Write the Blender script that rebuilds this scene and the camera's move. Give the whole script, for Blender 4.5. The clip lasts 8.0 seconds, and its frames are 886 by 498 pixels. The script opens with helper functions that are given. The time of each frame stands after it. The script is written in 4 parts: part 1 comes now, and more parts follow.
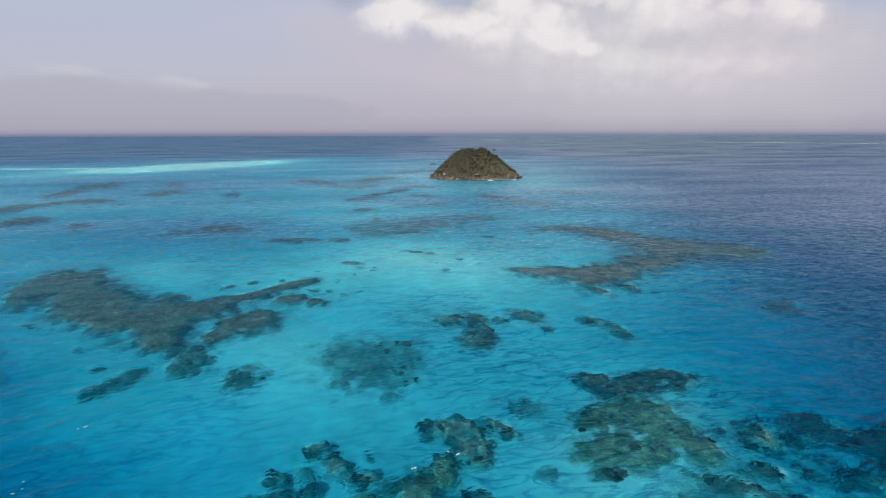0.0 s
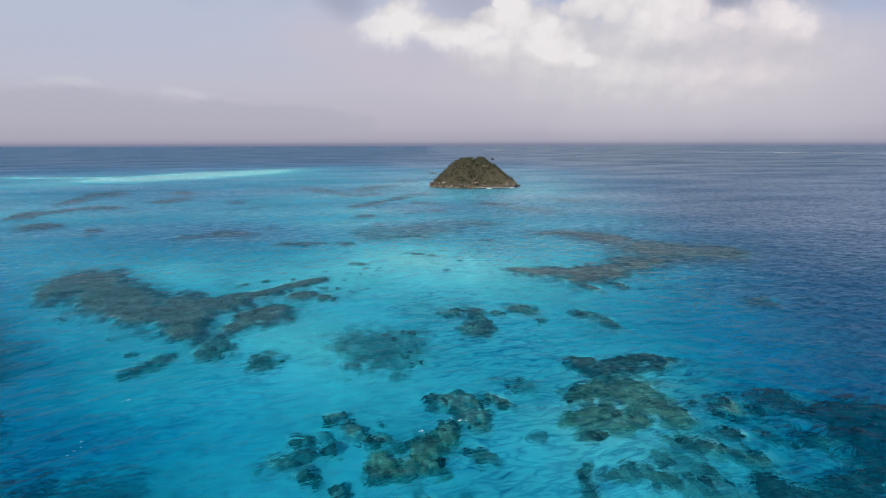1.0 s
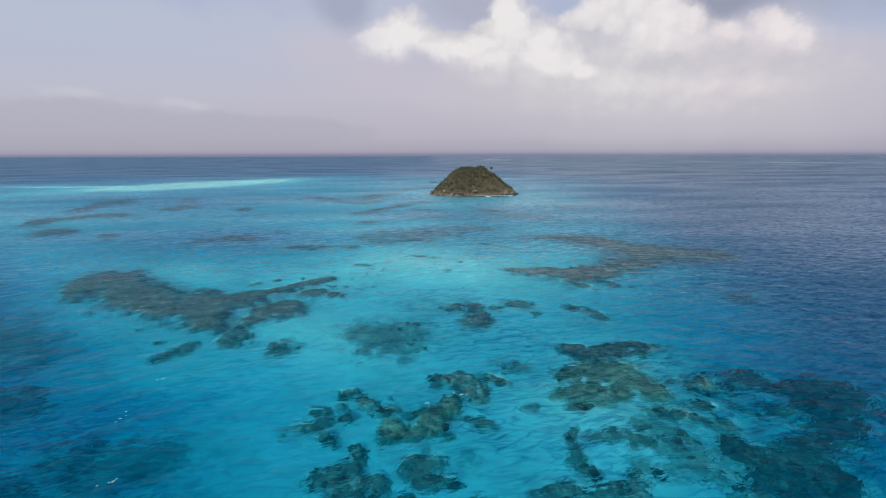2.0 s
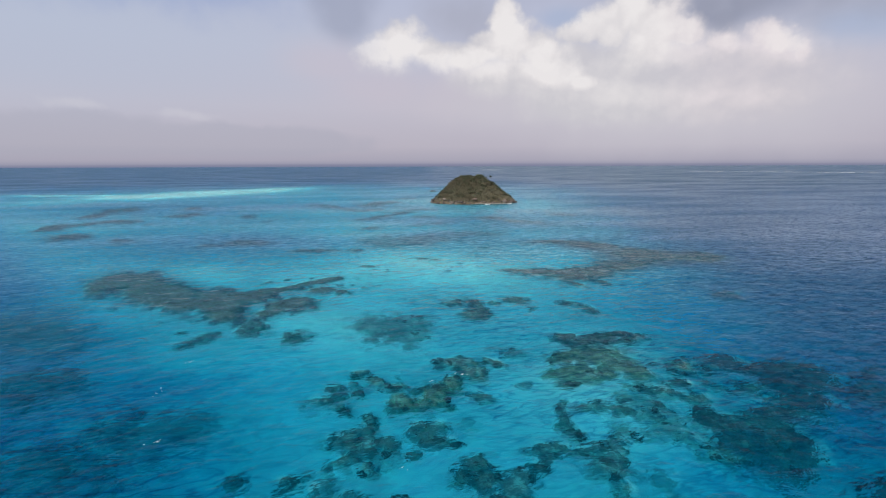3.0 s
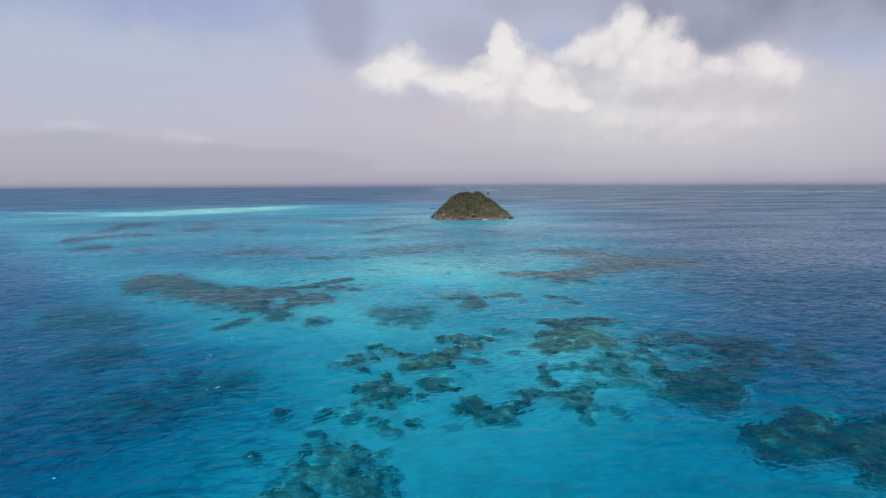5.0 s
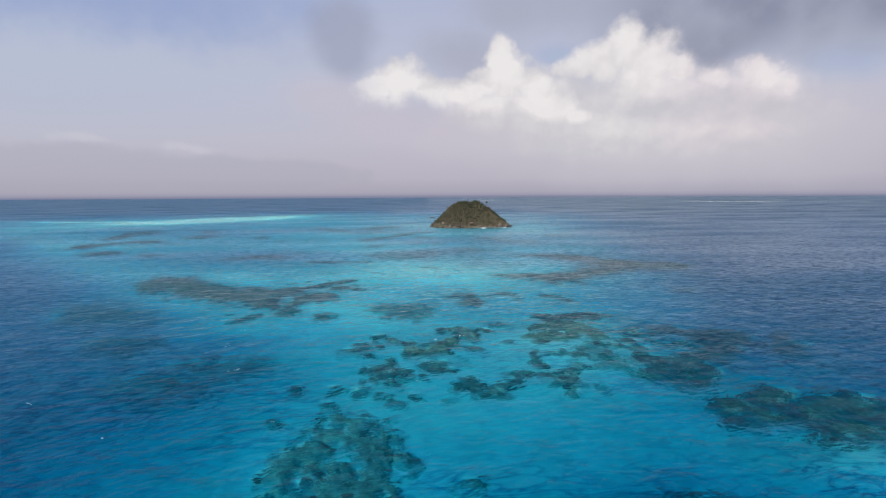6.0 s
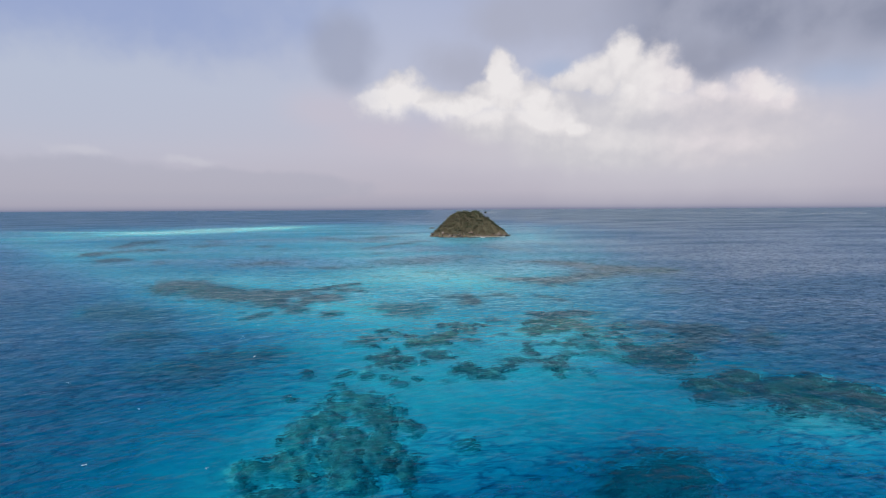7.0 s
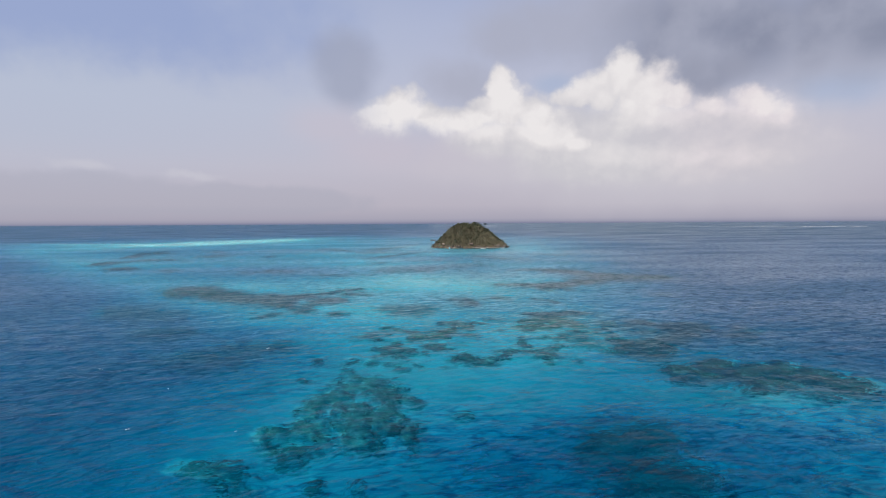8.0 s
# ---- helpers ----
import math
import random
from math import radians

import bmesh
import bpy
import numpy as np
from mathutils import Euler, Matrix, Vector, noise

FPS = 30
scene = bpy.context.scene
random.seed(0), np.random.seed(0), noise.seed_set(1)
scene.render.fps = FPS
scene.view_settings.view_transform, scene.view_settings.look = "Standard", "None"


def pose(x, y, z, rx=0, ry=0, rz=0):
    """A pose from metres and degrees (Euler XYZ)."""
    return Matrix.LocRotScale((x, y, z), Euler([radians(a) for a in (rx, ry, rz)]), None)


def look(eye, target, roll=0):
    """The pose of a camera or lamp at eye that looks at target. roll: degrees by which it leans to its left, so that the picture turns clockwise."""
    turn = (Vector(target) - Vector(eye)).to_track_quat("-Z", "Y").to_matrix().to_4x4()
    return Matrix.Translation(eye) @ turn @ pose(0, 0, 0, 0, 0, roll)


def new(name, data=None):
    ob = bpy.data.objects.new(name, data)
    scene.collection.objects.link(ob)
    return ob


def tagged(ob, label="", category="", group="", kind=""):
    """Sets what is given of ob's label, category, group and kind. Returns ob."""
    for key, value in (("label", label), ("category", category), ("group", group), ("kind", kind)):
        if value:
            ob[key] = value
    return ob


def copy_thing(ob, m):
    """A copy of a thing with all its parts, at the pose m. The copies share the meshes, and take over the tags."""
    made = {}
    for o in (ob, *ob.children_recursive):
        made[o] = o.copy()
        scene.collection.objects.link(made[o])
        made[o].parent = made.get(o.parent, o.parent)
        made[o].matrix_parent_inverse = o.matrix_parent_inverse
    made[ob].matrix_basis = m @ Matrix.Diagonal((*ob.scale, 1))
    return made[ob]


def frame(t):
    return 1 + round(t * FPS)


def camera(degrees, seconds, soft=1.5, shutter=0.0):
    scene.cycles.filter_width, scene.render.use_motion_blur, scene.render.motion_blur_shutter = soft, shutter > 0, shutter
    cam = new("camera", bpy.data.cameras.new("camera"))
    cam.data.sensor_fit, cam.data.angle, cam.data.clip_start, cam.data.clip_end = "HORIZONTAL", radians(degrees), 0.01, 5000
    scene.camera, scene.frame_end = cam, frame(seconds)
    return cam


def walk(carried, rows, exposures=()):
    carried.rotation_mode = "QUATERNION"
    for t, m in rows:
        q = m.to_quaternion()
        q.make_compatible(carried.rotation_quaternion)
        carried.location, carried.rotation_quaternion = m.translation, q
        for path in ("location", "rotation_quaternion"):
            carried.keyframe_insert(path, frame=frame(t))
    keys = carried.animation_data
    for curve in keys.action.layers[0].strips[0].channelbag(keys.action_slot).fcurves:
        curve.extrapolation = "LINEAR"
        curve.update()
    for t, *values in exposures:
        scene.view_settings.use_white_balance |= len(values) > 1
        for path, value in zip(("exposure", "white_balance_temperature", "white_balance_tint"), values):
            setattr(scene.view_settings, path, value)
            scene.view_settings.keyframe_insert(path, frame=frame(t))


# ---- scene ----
# A drone backs away, sinking, from a small green islet in a reef lagoon.
cam = camera(84.0, 8.0, 1.2)
ROWS = [
    (0.0, 0.00, 0.00, 42.00, -0.217, -13.415, 0.100),
    (0.5, -0.38, -4.96, 41.75, -0.298, -12.853, 0.114),
    (1.0, -0.75, -9.91, 41.42, -0.348, -12.281, 0.129),
    (1.5, -1.10, -14.84, 41.01, -0.377, -11.704, 0.143),
    (3.0, -2.02, -29.53, 39.36, -0.432, -9.966, 0.186),
    (3.5, -2.27, -34.39, 38.67, -0.458, -9.386, 0.201),
    (4.0, -2.50, -39.24, 37.91, -0.492, -8.802, 0.215),
    (4.5, -2.69, -44.07, 37.08, -0.532, -8.211, 0.229),
    (6.0, -3.03, -58.48, 34.19, -0.655, -6.340, 0.273),
    (6.5, -3.06, -63.25, 33.09, -0.673, -5.658, 0.287),
    (7.0, -3.05, -68.00, 31.94, -0.662, -4.929, 0.301),
    (7.5, -2.99, -72.74, 30.72, -0.610, -4.142, 0.316),
    (8.0, -2.87, -77.47, 29.44, -0.560, -3.284, 0.330),
]
walk(cam, [(t, pose(x, y, z, 90 + pitch, roll, yaw)) for t, x, y, z, yaw, pitch, roll in ROWS])


# ---- node helpers ----
def lin(r, g, b):
    """Linear colour from 8-bit sRGB."""
    return tuple((c / 12.92 if c <= 0.04045 else ((c + 0.055) / 1.055) ** 2.4) for c in (r / 255, g / 255, b / 255)) + (1.0,)


class Nodes:
    """Short calls for building a node tree."""

    def __init__(self, tree):
        self.tree = tree
        tree.nodes.clear()

    def add(self, kind, inputs=None, **props):
        n = self.tree.nodes.new(kind)
        for key, value in props.items():
            setattr(n, key, value)
        for key, value in (inputs or {}).items():
            self.put(n.inputs[key], value)
        return n

    def put(self, socket, value):
        if isinstance(value, bpy.types.NodeSocket):
            self.tree.links.new(value, socket)
        else:
            socket.default_value = value

    def math(self, op, a, b=0.0, c=0.0):
        n = self.tree.nodes.new("ShaderNodeMath")
        n.operation = op
        for s, v in zip(n.inputs, (a, b, c)):
            self.put(s, v)
        return n.outputs[0]

    def step(self, value, lo, hi, a=0.0, b=1.0, smooth=True):
        n = self.tree.nodes.new("ShaderNodeMapRange")
        n.interpolation_type = "SMOOTHSTEP" if smooth else "LINEAR"
        for s, v in zip(n.inputs, (value, lo, hi, a, b)):
            self.put(s, v)
        return n.outputs[0]

    def mix(self, fac, a, b, blend="MIX"):
        n = self.tree.nodes.new("ShaderNodeMix")
        n.data_type, n.blend_type = "RGBA", blend
        self.put(n.inputs[0], fac), self.put(n.inputs[6], a), self.put(n.inputs[7], b)
        return n.outputs[2]

    def ramp(self, fac, stops):
        n = self.tree.nodes.new("ShaderNodeValToRGB")
        e = n.color_ramp.elements
        while len(e) < len(stops):
            e.new(0.5)
        for el, (p, c) in zip(e, stops):
            el.position, el.color = p, c
        self.put(n.inputs[0], fac)
        return n.outputs[0]

    def noise(self, vector, scale, detail=4.0, rough=0.55, distortion=0.0):
        n = self.add("ShaderNodeTexNoise", {"Scale": scale, "Detail": detail, "Roughness": rough, "Distortion": distortion})
        if vector is not None:
            self.put(n.inputs["Vector"], vector)
        return n.outputs[0]


# ---- world: hazy trade-wind sky with a cumulus and darker cloud above ----
SUN_ELEVATION, SUN_AZIMUTH = 50.0, 205.0
world = bpy.data.worlds.new("sky")
scene.world = world
world.use_nodes = True
w = Nodes(world.node_tree)
direction = w.add("ShaderNodeTexCoord").outputs["Generated"]
xyz = w.add("ShaderNodeSeparateXYZ", {0: direction})
az = w.math("MULTIPLY", w.math("ARCTAN2", xyz.outputs[0], xyz.outputs[1]), 57.2958)
el = w.math("MULTIPLY", w.math("ARCSINE", xyz.outputs[2]), 57.2958)
puff = w.noise(direction, 13.0, 4.0, 0.5)
billow = w.noise(direction, 30.0, 5.0, 0.55)
veil = w.noise(direction, 4.0, 5.0, 0.55)
wob = w.math("SUBTRACT", puff, 0.5)
wob2 = w.math("SUBTRACT", billow, 0.5)
# the same noise sampled a little further towards the light gives the clouds their relief
lit_side = w.add("ShaderNodeVectorMath", {0: direction, 1: (-0.012, 0.0, 0.022)}, operation="ADD").outputs[0]
relief = w.math("SUBTRACT", puff, w.noise(lit_side, 13.0, 4.0, 0.5))
relief2 = w.math("SUBTRACT", billow, w.noise(w.add("ShaderNodeVectorMath", {0: direction, 1: (-0.006, 0.0, 0.010)}, operation="ADD").outputs[0], 30.0, 5.0, 0.55))
big_warp = w.add("ShaderNodeTexNoise", {"Vector": direction, "Scale": 7.0, "Detail": 3.0})
warp_rgb = w.add("ShaderNodeSeparateColor", {0: big_warp.outputs["Color"]})
az_w = w.math("ADD", az, w.math("MULTIPLY", w.math("SUBTRACT", warp_rgb.outputs[0], 0.5), 4.0))
el_w = w.math("ADD", el, w.math("MULTIPLY", w.math("SUBTRACT", warp_rgb.outputs[1], 0.5), 2.5))
torn_edge = w.add("ShaderNodeTexNoise", {"Vector": direction, "Scale": 20.0, "Detail": 4.0, "Roughness": 0.52})
torn_rgb = w.add("ShaderNodeSeparateColor", {0: torn_edge.outputs["Color"]})
az_w = w.math("ADD", az_w, w.math("MULTIPLY", w.math("SUBTRACT", torn_rgb.outputs[0], 0.5), 3.6))
el_w = w.math("ADD", el_w, w.math("MULTIPLY", w.math("SUBTRACT", torn_rgb.outputs[1], 0.5), w.step(el, 6.5, 12.5, 0.5, 3.2)))


def cloud_field(blobs, across=None, up=None):
    """Largest of some elliptic hills in azimuth and elevation: 1 in the middle, 0 on the rim."""
    best = None
    for a, e, ra, re in blobs:
        u = w.math("DIVIDE", w.math("SUBTRACT", across or az_w, a), ra)
        v = w.math("DIVIDE", w.math("SUBTRACT", up or el_w, e), re)
        hill = w.math("SUBTRACT", 1.0, w.math("SQRT", w.math("ADD", w.math("MULTIPLY", u, u), w.math("MULTIPLY", v, v))))
        best = hill if best is None else w.math("SMOOTH_MAX", best, hill, 0.3)
    return best


sky = w.add("ShaderNodeTexSky", sky_type="NISHITA", sun_disc=False, sun_elevation=radians(SUN_ELEVATION), sun_rotation=radians(SUN_AZIMUTH), air_density=1.2, dust_density=3.0)
blue_sky = w.mix(1.0, sky.outputs[0], (0.1, 0.1, 0.1, 1), "MULTIPLY")
HAZE = [(0.0, lin(110, 118, 146)), (0.092, lin(128, 131, 156)), (0.097, lin(152, 152, 172)), (0.108, lin(168, 165, 181)), (0.16, lin(184, 179, 192)), (0.30, lin(193, 189, 202)), (0.5, lin(189, 192, 210)), (0.8, lin(175, 183, 210)), (1.0, lin(160, 172, 206))]
haze = w.ramp(w.step(el, -3.0, 27.0, smooth=False), HAZE)
haze = w.mix(w.math("MULTIPLY", w.step(az, -45.0, 10.0, 1.0, 0.0), w.step(el, 1.0, 9.0, 0.0, 0.5)), haze, lin(176, 190, 212))
# bluer gap high on the port side
gap = w.step(w.math("ADD", cloud_field([(-33.0, 20.5, 24.0, 7.5)]), w.math("MULTIPLY", w.math("SUBTRACT", veil, 0.5), 1.2)), -0.1, 0.65, 0.0, 0.85)
haze = w.mix(gap, haze, lin(148, 164, 205))
# low grey bank with paler tops
bank = w.math("MULTIPLY", w.step(w.math("ADD", cloud_field([(-40.0, 2.4, 20.0, 3.2), (-22.0, 2.0, 16.0, 2.4)]), w.math("MULTIPLY", wob, 0.8)), 0.0, 0.35), w.step(el, 0.2, 1.2, 0.0, 0.4))
haze = w.mix(bank, haze, lin(166, 168, 184))
tops = w.step(w.math("ADD", cloud_field([(-35.3, 5.6, 2.6, 0.8), (-25.9, 4.7, 4.2, 0.7)]), w.math("MULTIPLY", wob2, 1.2)), 0.0, 0.8, 0.0, 0.4)
haze = w.mix(tops, haze, lin(206, 205, 214))
# broken grey cloud drawn over the top, with one dark spot and blue gaps between


def mass(blobs, ragged, lo, hi, amount):
    """Soft cloud cover over some hills, its rim torn by noise."""
    torn = w.math("ADD", w.math("MULTIPLY", wob, ragged), w.math("MULTIPLY", w.math("SUBTRACT", veil, 0.5), ragged))
    return w.step(w.math("ADD", cloud_field(blobs, az, el), torn), lo, hi, 0.0, amount)


haze = w.mix(mass([(38.8, 11.4, 5.7, 2.1), (13.1, 14.8, 3.2, 1.5)], 0.5, -0.2, 0.9, 0.7), haze, lin(166, 180, 208))
haze = w.mix(mass([(13.4, 20.6, 10.0, 4.4), (19.0, 21.4, 10.3, 3.9), (3.6, 15.2, 5.3, 3.0), (8.4, 19.6, 5.7, 3.3)], 0.9, -0.35, 0.8, 0.8), haze, lin(170, 173, 191))
haze = w.mix(mass([(-10.3, 17.2, 3.9, 3.4), (-10.0, 15.3, 3.1, 2.9)], 0.5, -0.3, 0.55, 0.72), haze, lin(157, 163, 185))
DARK = [(27.7, 19.4, 9.4, 5.8), (32.1, 17.4, 7.2, 5.7), (24.7, 17.0, 5.8, 4.1), (38.6, 17.7, 6.8, 4.5), (41.7, 15.9, 5.1, 3.8), (28.3, 14.4, 4.3, 2.9), (37.0, 15.5, 2.6, 2.9)]
grey_depth = w.step(w.math("ADD", w.math("MULTIPLY", veil, 0.6), w.math("MULTIPLY", puff, 0.4)), 0.36, 0.62)
haze = w.mix(mass(DARK, 0.9, -0.4, 0.75, 0.92), haze, w.mix(grey_depth, lin(128, 134, 156), lin(160, 164, 183)))
haze = w.mix(mass([(-11.8, 10.5, 6.0, 2.7), (-6.1, 8.1, 9.1, 2.8), (2.9, 7.5, 10.9, 3.0)], 0.5, -0.3, 0.9, 0.5), haze, lin(200, 191, 203))
haze = w.mix(mass([(23.3, 4.1, 16.4, 3.6), (10.0, 6.4, 12.2, 3.3), (34.8, 4.7, 7.0, 4.2), (31.1, 3.8, 9.5, 2.9)], 0.5, -0.4, 0.9, 0.75), haze, lin(199, 196, 205))
# cumulus: crisp above, dissolving below into the haze
HEAP = [(-7.4, 11.5, 2.3, 1.8), (-4.5, 12.2, 4.0, 2.6), (-0.6, 11.5, 4.1, 2.2), (3.6, 11.0, 4.0, 1.8), (7.3, 14.6, 2.6, 2.7), (8.4, 12.0, 4.3, 3.1), (6.1, 12.4, 3.0, 2.1), (10.0, 12.0, 3.1, 2.5), (11.9, 10.3, 4.4, 2.7), (15.5, 9.0, 2.8, 2.0), (20.8, 15.3, 2.8, 2.9), (17.8, 13.2, 4.0, 2.7), (15.1, 12.8, 2.5, 1.9), (23.2, 13.4, 3.9, 3.0), (25.8, 12.5, 2.4, 2.5), (29.2, 10.9, 2.9, 2.1), (32.6, 10.6, 2.9, 2.7), (34.9, 9.3, 1.8, 2.1), (27.4, 9.2, 7.7, 3.5), (20.9, 9.9, 7.0, 3.5), (32.9, 8.3, 3.8, 2.6)]
TIER = [(18.0, 6.6, 8.4, 3.1), (24.9, 5.7, 8.1, 3.0), (30.5, 5.6, 6.2, 2.8), (13.8, 8.0, 5.5, 2.4), (21.5, 7.5, 10.2, 2.7), (28.5, 7.1, 8.4, 2.9), (8.1, 9.3, 6.7, 2.2), (21.5, 9.4, 11.0, 3.5), (28.5, 8.5, 9.9, 3.7), (14.4, 10.3, 4.6, 2.7)]
rough_edge = w.math("ADD", w.math("MULTIPLY", wob, 0.85), w.math("MULTIPLY", wob2, 0.5))
heap = w.math("ADD", cloud_field(HEAP), rough_edge)
heap_a = w.math("MULTIPLY", w.step(heap, w.step(el, 8.0, 13.5, -0.25, -0.02), w.step(el, 8.0, 13.5, 0.95, 0.5)), w.step(az, -9.5, -5.0, 0.55, 0.95))
tier = w.math("ADD", cloud_field(TIER, az, el), w.math("MULTIPLY", rough_edge, 0.45))
tier_a = w.math("MULTIPLY", w.step(tier, -0.35, 0.5, 0.0, 0.9), w.step(w.math("ADD", el, w.math("MULTIPLY", wob, 1.5)), 2.4, 5.2))
soft_lit = w.noise(w.add("ShaderNodeVectorMath", {0: direction, 1: (-0.02, 0.0, 0.035)}, operation="ADD").outputs[0], 8.0, 3.0, 0.5)
soft_relief = w.math("SUBTRACT", w.noise(direction, 8.0, 3.0, 0.5), soft_lit)
folds = w.math("ADD", w.math("MULTIPLY", soft_relief, 0.9), w.math("ADD", w.math("MULTIPLY", relief, 1.1), w.math("MULTIPLY", relief2, 0.5)))
# sunlit left front and crowns before the shaded middle
front = w.step(w.math("ADD", cloud_field([(-6.9, 11.6, 2.5, 1.6), (-3.8, 11.7, 4.0, 2.4), (-0.3, 10.5, 4.0, 1.3), (4.9, 10.5, 3.9, 1.4), (7.3, 14.9, 2.2, 2.3), (8.1, 12.6, 3.0, 2.7), (11.0, 10.6, 3.4, 1.9), (13.7, 9.3, 2.7, 1.6), (15.7, 8.3, 1.6, 1.0)]), w.math("MULTIPLY", rough_edge, 0.8)), -0.3, 0.6)
crown = w.step(w.math("ADD", cloud_field([(20.7, 15.4, 2.6, 2.4), (23.1, 13.5, 3.4, 2.3), (17.1, 13.6, 3.5, 1.9), (25.8, 13.1, 1.7, 1.9), (32.5, 11.2, 2.9, 2.1), (29.7, 11.3, 2.3, 1.2), (34.9, 9.7, 1.6, 1.5), (24.8, 11.0, 4.4, 1.8)]), w.math("MULTIPLY", rough_edge, 0.8)), -0.5, 0.7, 0.0, 0.9)
low_top = w.step(w.math("ADD", cloud_field([(25.1, 6.8, 3.7, 1.2), (19.2, 7.2, 5.3, 1.1), (31.0, 5.9, 2.9, 1.0), (28.0, 6.2, 3.1, 0.9)]), rough_edge), -0.5, 0.8, 0.0, 0.45)
crown_light = w.math("ADD", folds, w.math("MAXIMUM", w.math("MAXIMUM", front, crown), low_top))
cool = [(0.0, lin(203, 201, 207)), (0.4, lin(217, 214, 217)), (0.75, lin(228, 224, 225)), (1.0, lin(237, 233, 233))]
rosy = [(0.0, lin(201, 197, 205)), (0.4, lin(214, 208, 213)), (0.75, lin(226, 218, 222)), (1.0, lin(236, 229, 230))]
lit = w.step(crown_light, -0.15, 1.05, smooth=False)
heap_c = w.mix(w.step(az, 20.0, 30.0), w.ramp(lit, cool), w.ramp(lit, rosy))
view_sky = w.mix(w.math("MAXIMUM", heap_a, tier_a), haze, heap_c)
# rags of the dark cloud hang before the crowns
RAGS = [(27.2, 14.7, 1.8, 1.8), (28.6, 13.3, 1.6, 1.4), (30.8, 14.6, 2.9, 1.5)]
view_sky = w.mix(mass(RAGS, 1.0, -0.15, 0.9, 0.75), view_sky, lin(152, 156, 175))
# higher up the haze thins into broken cloud and blue
high = w.mix(w.step(veil, 0.54, 0.78), blue_sky, lin(190, 198, 214))
full = w.mix(w.step(el, 25.0, 36.0), view_sky, high)
back = w.add("ShaderNodeBackground", {"Color": full, "Strength": 1.0})
w.add("ShaderNodeOutputWorld", {"Surface": back.outputs[0]})

sun_data = bpy.data.lights.new("sun", "SUN")
sun_data.energy, sun_data.angle, sun_data.color = 2.95, radians(10), (1.0, 0.95, 0.88)
sun = new("sun", sun_data)
a_, e_ = radians(SUN_AZIMUTH), radians(SUN_ELEVATION)
sun.matrix_world = look((300 * math.sin(a_) * math.cos(e_), 300 * math.cos(a_) * math.cos(e_), 300 * math.sin(e_)), (0, 0, 0))


# ---- materials ----
def material(name):
    m = bpy.data.materials.new(name)
    m.use_nodes = True
    return m, Nodes(m.node_tree)


def finish(n, surface):
    n.add("ShaderNodeOutputMaterial", {"Surface": surface})


def plain(name, stops, scale, rough=0.8, bump=0.3, bump_scale=None, metal=0.0, per_object=0.0, distance=0.1):
    """A rough surface whose colour runs through stops by noise, with finer grain and relief."""
    m, n = material(name)
    pos = n.add("ShaderNodeTexCoord").outputs["Object"]
    big = n.noise(pos, scale, 6.0, 0.6)
    small = n.noise(pos, scale * 6, 4.0, 0.6)
    v = n.math("ADD", n.math("MULTIPLY", big, 0.7), n.math("MULTIPLY", small, 0.3))
    if per_object:
        rnd = n.add("ShaderNodeObjectInfo").outputs["Random"]
        v = n.math("ADD", v, n.math("MULTIPLY", n.math("SUBTRACT", rnd, 0.5), per_object))
    col = n.ramp(n.step(v, 0.3, 0.7, smooth=False), stops)
    b = n.add("ShaderNodeBump", {"Strength": bump, "Distance": distance, "Height": n.noise(pos, bump_scale or scale * 8, 5.0, 0.6)})
    finish(n, n.add("ShaderNodeBsdfPrincipled", {"Base Color": col, "Roughness": rough, "Metallic": metal, "Normal": b.outputs[0]}).outputs[0])
    return m


def rgb(r, g, b):
    return (r, g, b, 1.0)


def leaf_material(name, dark, mid, pale):
    m, n = material(name)
    isle = n.add("ShaderNodeNewGeometry").outputs["Random Per Island"]
    rnd = n.add("ShaderNodeObjectInfo").outputs["Random"]
    v = n.math("ADD", n.math("MULTIPLY", isle, 0.5), n.math("MULTIPLY", rnd, 0.5))
    col = n.ramp(v, [(0.1, dark), (0.5, mid), (0.95, pale)])
    finish(n, n.add("ShaderNodeBsdfPrincipled", {"Base Color": col, "Roughness": 0.6}).outputs[0])
    return m


